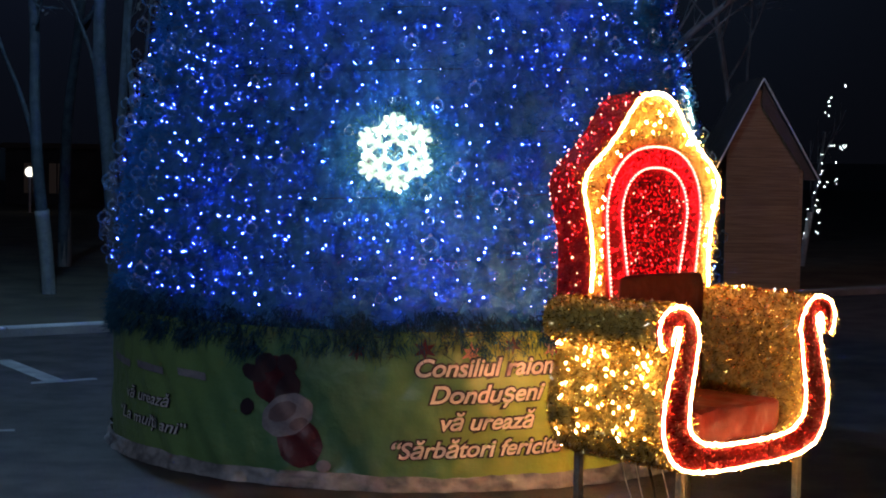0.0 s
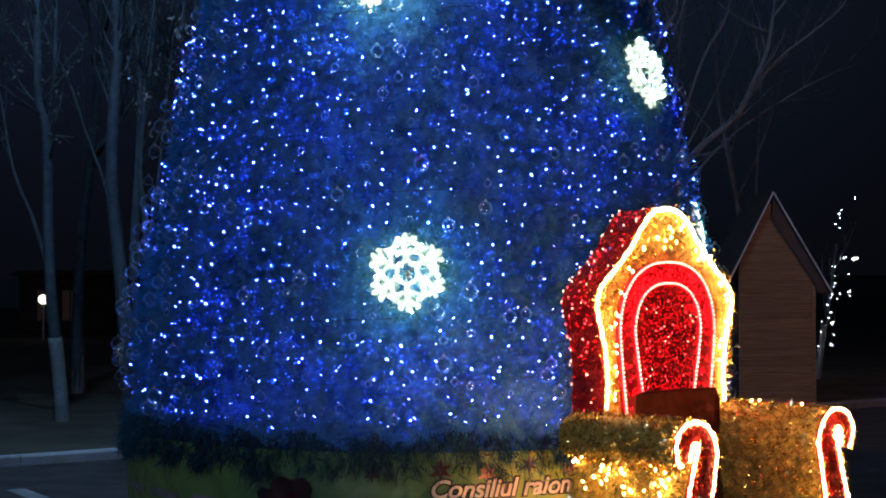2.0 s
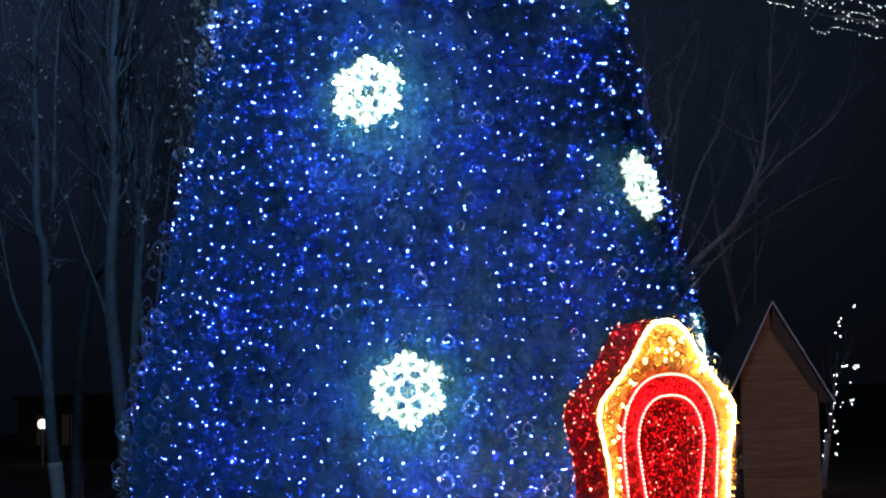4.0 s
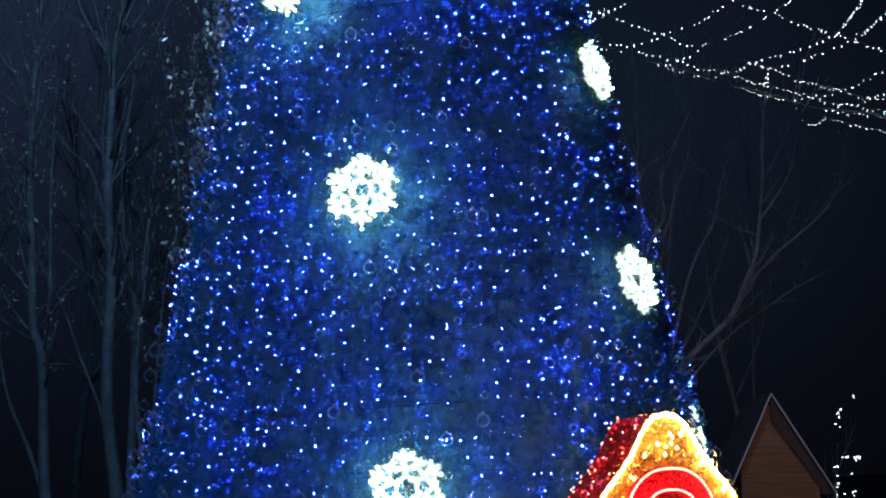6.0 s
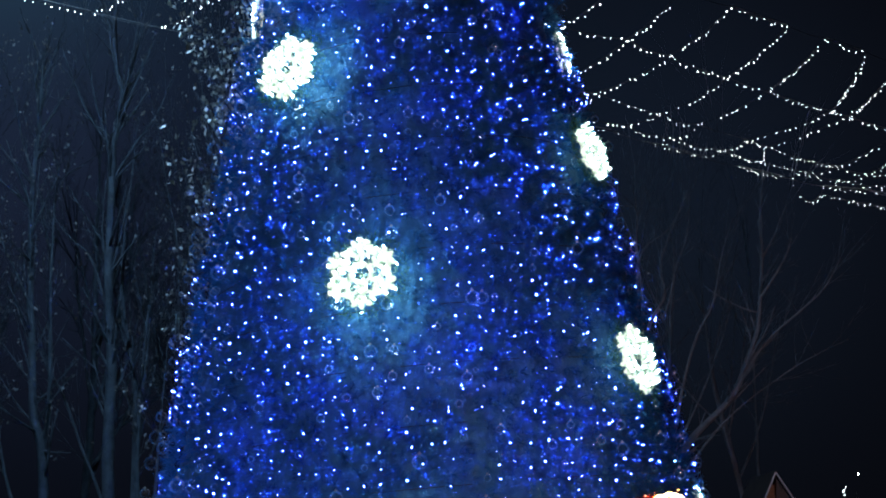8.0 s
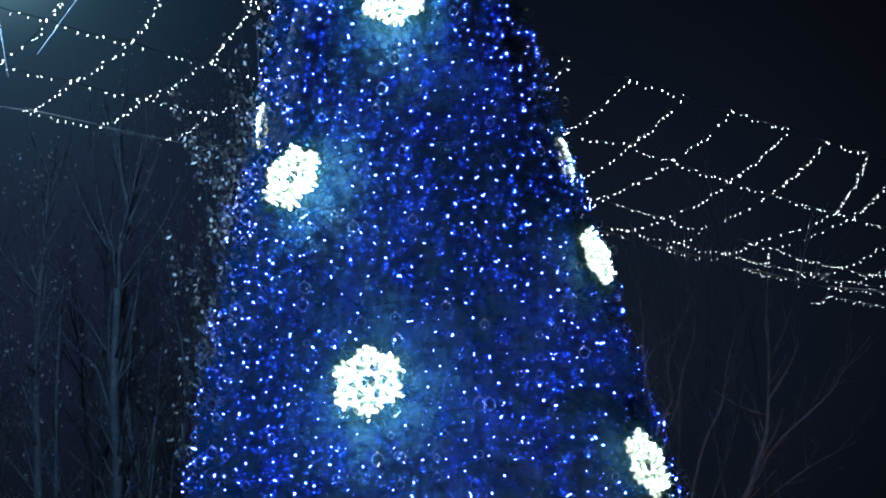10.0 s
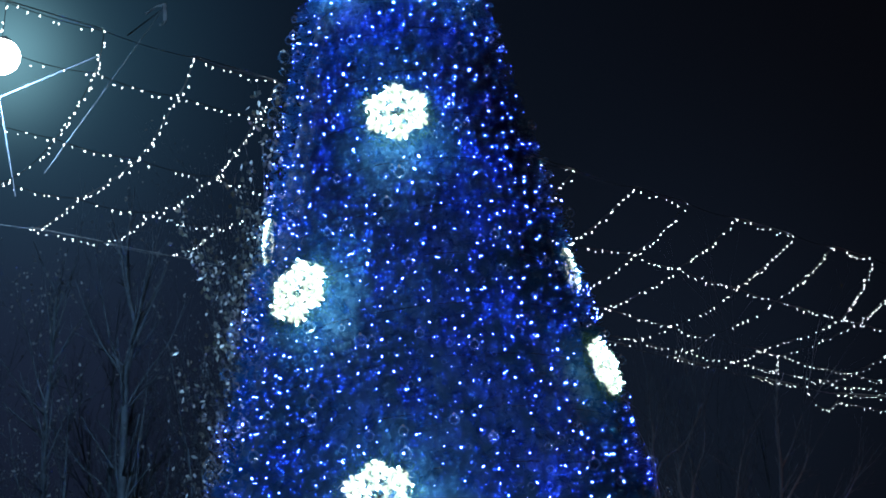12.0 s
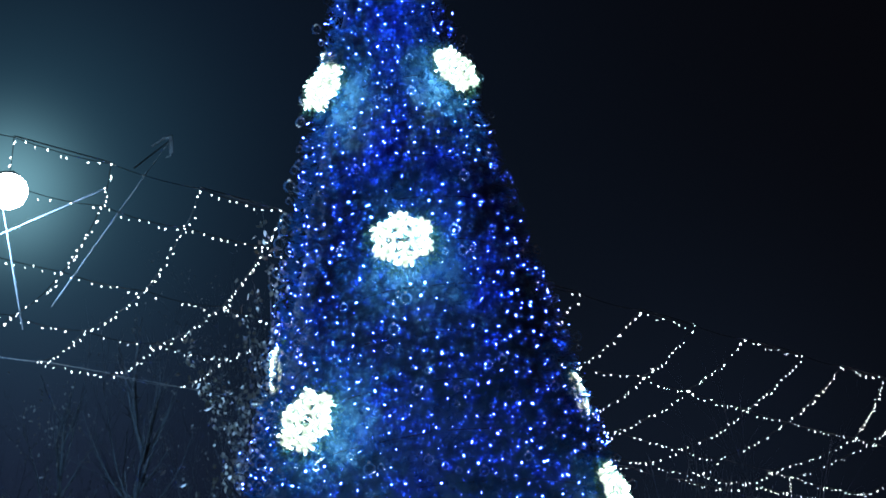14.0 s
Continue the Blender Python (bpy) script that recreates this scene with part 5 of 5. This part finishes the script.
light_net(2.78, 8.20, [(9.02, 0.0, 1.0), (9.64, 0.30, 1.0), (10.85, 0.74, 1.0), (11.90, 0.80, 1.0), (12.80, 0.86, 1.0)], 1, "net of cold white bulbs hung as a canopy", 0.77, gap=0.082)
light_net(10.02, 20.0, [(9.02, 0.0, 1.0), (10.42, 0.76, 1.13), (11.92, 1.22, 1.24), (12.50, 1.32, 1.27), (12.83, 1.38, 1.27)], 0, "long net of cold white bulbs hung over the square", 0.815, 12.45, ((20.25, 12.98, 21.10, 13.03, 0.10, 0.20), (21.10, 13.03, 22.9, 12.98, 0.13, 0.03)),
          {(5, 0): (0.16, 0.0), (6, 0): (0.08, 0.0), (7, 0): (0.08, 0.0), (3, 1): (0.01, -0.12), (4, 1): (-0.15, -0.02), (5, 1): (0.17, 0.06), (6, 1): (0.13, 0.13), (7, 1): (0.64, 0.18), (8, 1): (0.17, 0.24),
           (9, 1): (0.50, 0.22), (10, 1): (0.20, 0.25), (3, 2): (0.06, -0.15), (4, 2): (-0.25, -0.13), (5, 2): (0.11, -0.02), (6, 2): (-0.10, 0.05), (7, 2): (0.02, 0.14), (8, 2): (-0.36, 0.24), (9, 2): (0.50, 0.30),
           (10, 2): (0.30, 0.30), (6, 3): (0.0, 0.04), (7, 3): (0.0, 0.09), (8, 3): (0.0, 0.14), (9, 3): (0.1, 0.18), (10, 3): (0.1, 0.18), (5, 4): (0.0, -0.03), (6, 4): (0.0, 0.06), (7, 4): (0.0, 0.14),
           (8, 4): (0.0, 0.19), (9, 4): (0.1, 0.22), (10, 4): (0.1, 0.22)}, ((6, 2),))


def canopy_poles():
    for s in (1.2, 24.0):
        for b in (C_NEAR, C_FAR):
            p = net_point(s, b)
            pole = thing("canopy_pole", "slender galvanised pole that carries the canopy rope", "pole", "canopy poles", Matrix.Translation((p.x, p.y, 0)))
            part("shaft", Soup().tube([(0, 0, 0), (0, 0, 7.2)], [0.06, 0.045], 10), GALVANISED, pole)
            part("base_plate", Soup().box((-0.14, -0.14, 0), (0.14, 0.14, 0.02)), GALVANISED, pole)
    for b in (C_NEAR, C_FAR):
        rope = thing("steel_rope", "steel rope that carries the light nets", "rope")
        for s0, s1 in ((1.2, 3.6), (8.3, 10.0), (21.9, 24.0)):
            part("rope_run", Soup().tube([net_point(s0, b), net_point(s1, b)], 0.005, 4), STEEL_ROPE, rope)


canopy_poles()


# ---- street lamp beside the canopy ----
def street_lamp():
    x, y = -4.35, 13.05
    post = thing("street_lamp", "tall galvanised street lamp with a glaring cold white lantern", "street lamp", m=Matrix.Translation((x, y, 0)))
    part("pole", Soup().tube([(0, 0, 0), (0, 0, 4), (0, 0, 8.2)], [0.09, 0.07, 0.05], 12), GALVANISED, post, smooth=True)
    part("arm", Soup().tube([tuple(q) for q in spline([(0, 0, 7.9), (0.25, -0.08, 8.1), (0.55, -0.2, 8.16), (0.80, -0.3, 8.15)], 5)], 0.025, 8), GALVANISED, post, smooth=True)
    head = part("lantern_head", Soup().ball((0.75, -0.33, 8.09), 0.12, 8, 14, 0.40), GALVANISED, post, smooth=True)
    part("lantern_glass", Soup().ball((0.75, -0.33, 7.97), 0.175, 12, 20, 0.88), LANTERN, head, "glowing lantern glass", True)


street_lamp()


def stay(a, b, r, label):
    st = thing("stay_rope", label, "rope", m=Matrix.Translation(a))
    part("rope_run", Soup().tube([(0, 0, 0), tuple(Vector(b) - Vector(a))], r, 5), STRUT, st)


stay((-4.33, 13.03, 7.50), (-2.80, 13.0, 8.044), 0.007, "bright steel strut beside the street lamp")
stay((-3.72, 13.02, 7.95), (-3.537, 13.0, 6.795), 0.006, "bright steel strut beside the street lamp")
stay((-2.232, 12.9, 8.374), (-3.29, 13.0, 6.98), 0.004, "taut steel stay rope of the canopy")
stay((-2.246, 12.9, 8.374), (-2.09, 10.62, 7.0), 0.006, "taut steel stay rope of the canopy")

bracket = thing("rope_bracket", "pale steel bracket where the canopy stays meet", "bracket", m=Matrix.Translation((-2.24, 12.9, 8.37)))
part("arm", Soup().tube([(-0.14, 0, -0.02), (-0.03, 0, 0.05), (0.03, 0, 0.06)], 0.010, 6), GALVANISED, bracket)
part("plate", Soup().box((0.015, -0.006, -0.10), (0.045, 0.006, 0.07)), GALVANISED, bracket)
part("hook", Soup().tube([(0.03, 0, -0.09), (0.02, 0, -0.13), (-0.02, 0, -0.14)], 0.006, 5), GALVANISED, bracket)

# ---- far side of the park ----
def park_lamp():
    p = thing("park_lamp", "low park lamp with a glowing globe", "lamp", m=Matrix.Translation((-10.02, 40.0, 0)))
    part("post", Soup().tube([(0, 0, 0), (0, 0, 0.92)], 0.04, 8), GALVANISED, p)
    part("globe", Soup().ball((0, 0, 1.03), 0.12, 8, 12), GLOBE, p, "glowing globe", True)


park_lamp()


def far_kiosk():
    h = thing("far_kiosk", "low dark kiosk with faintly lit windows beyond the trees", "kiosk", m=pose(-12.2, 46.0, 0))
    part("wall", Soup().box((0, 0, 0), (7.0, 4.0, 1.6)), HOUSE, h)
    part("roof", Soup().slab([(-0.2, 1.6), (7.2, 1.6), (7.0, 1.75), (0.0, 1.75)], -0.3, 4.3, lambda a, d, b: (a, d, b)), ROOF, h)
    for x in (0.75, 1.45, 3.2, 3.9):
        w = part("window", Soup().box((x - 0.26, -0.05, 0.30), (x + 0.26, 0.02, 1.25)), HOUSE, h)
        for sx in (-0.12, 0.12):
            part("pane", Soup().box((x + sx - 0.10, -0.062, 0.36), (x + sx + 0.10, -0.052, 1.19)), WINDOW_LIGHT if x < 2 else HOUSE, w)


far_kiosk()
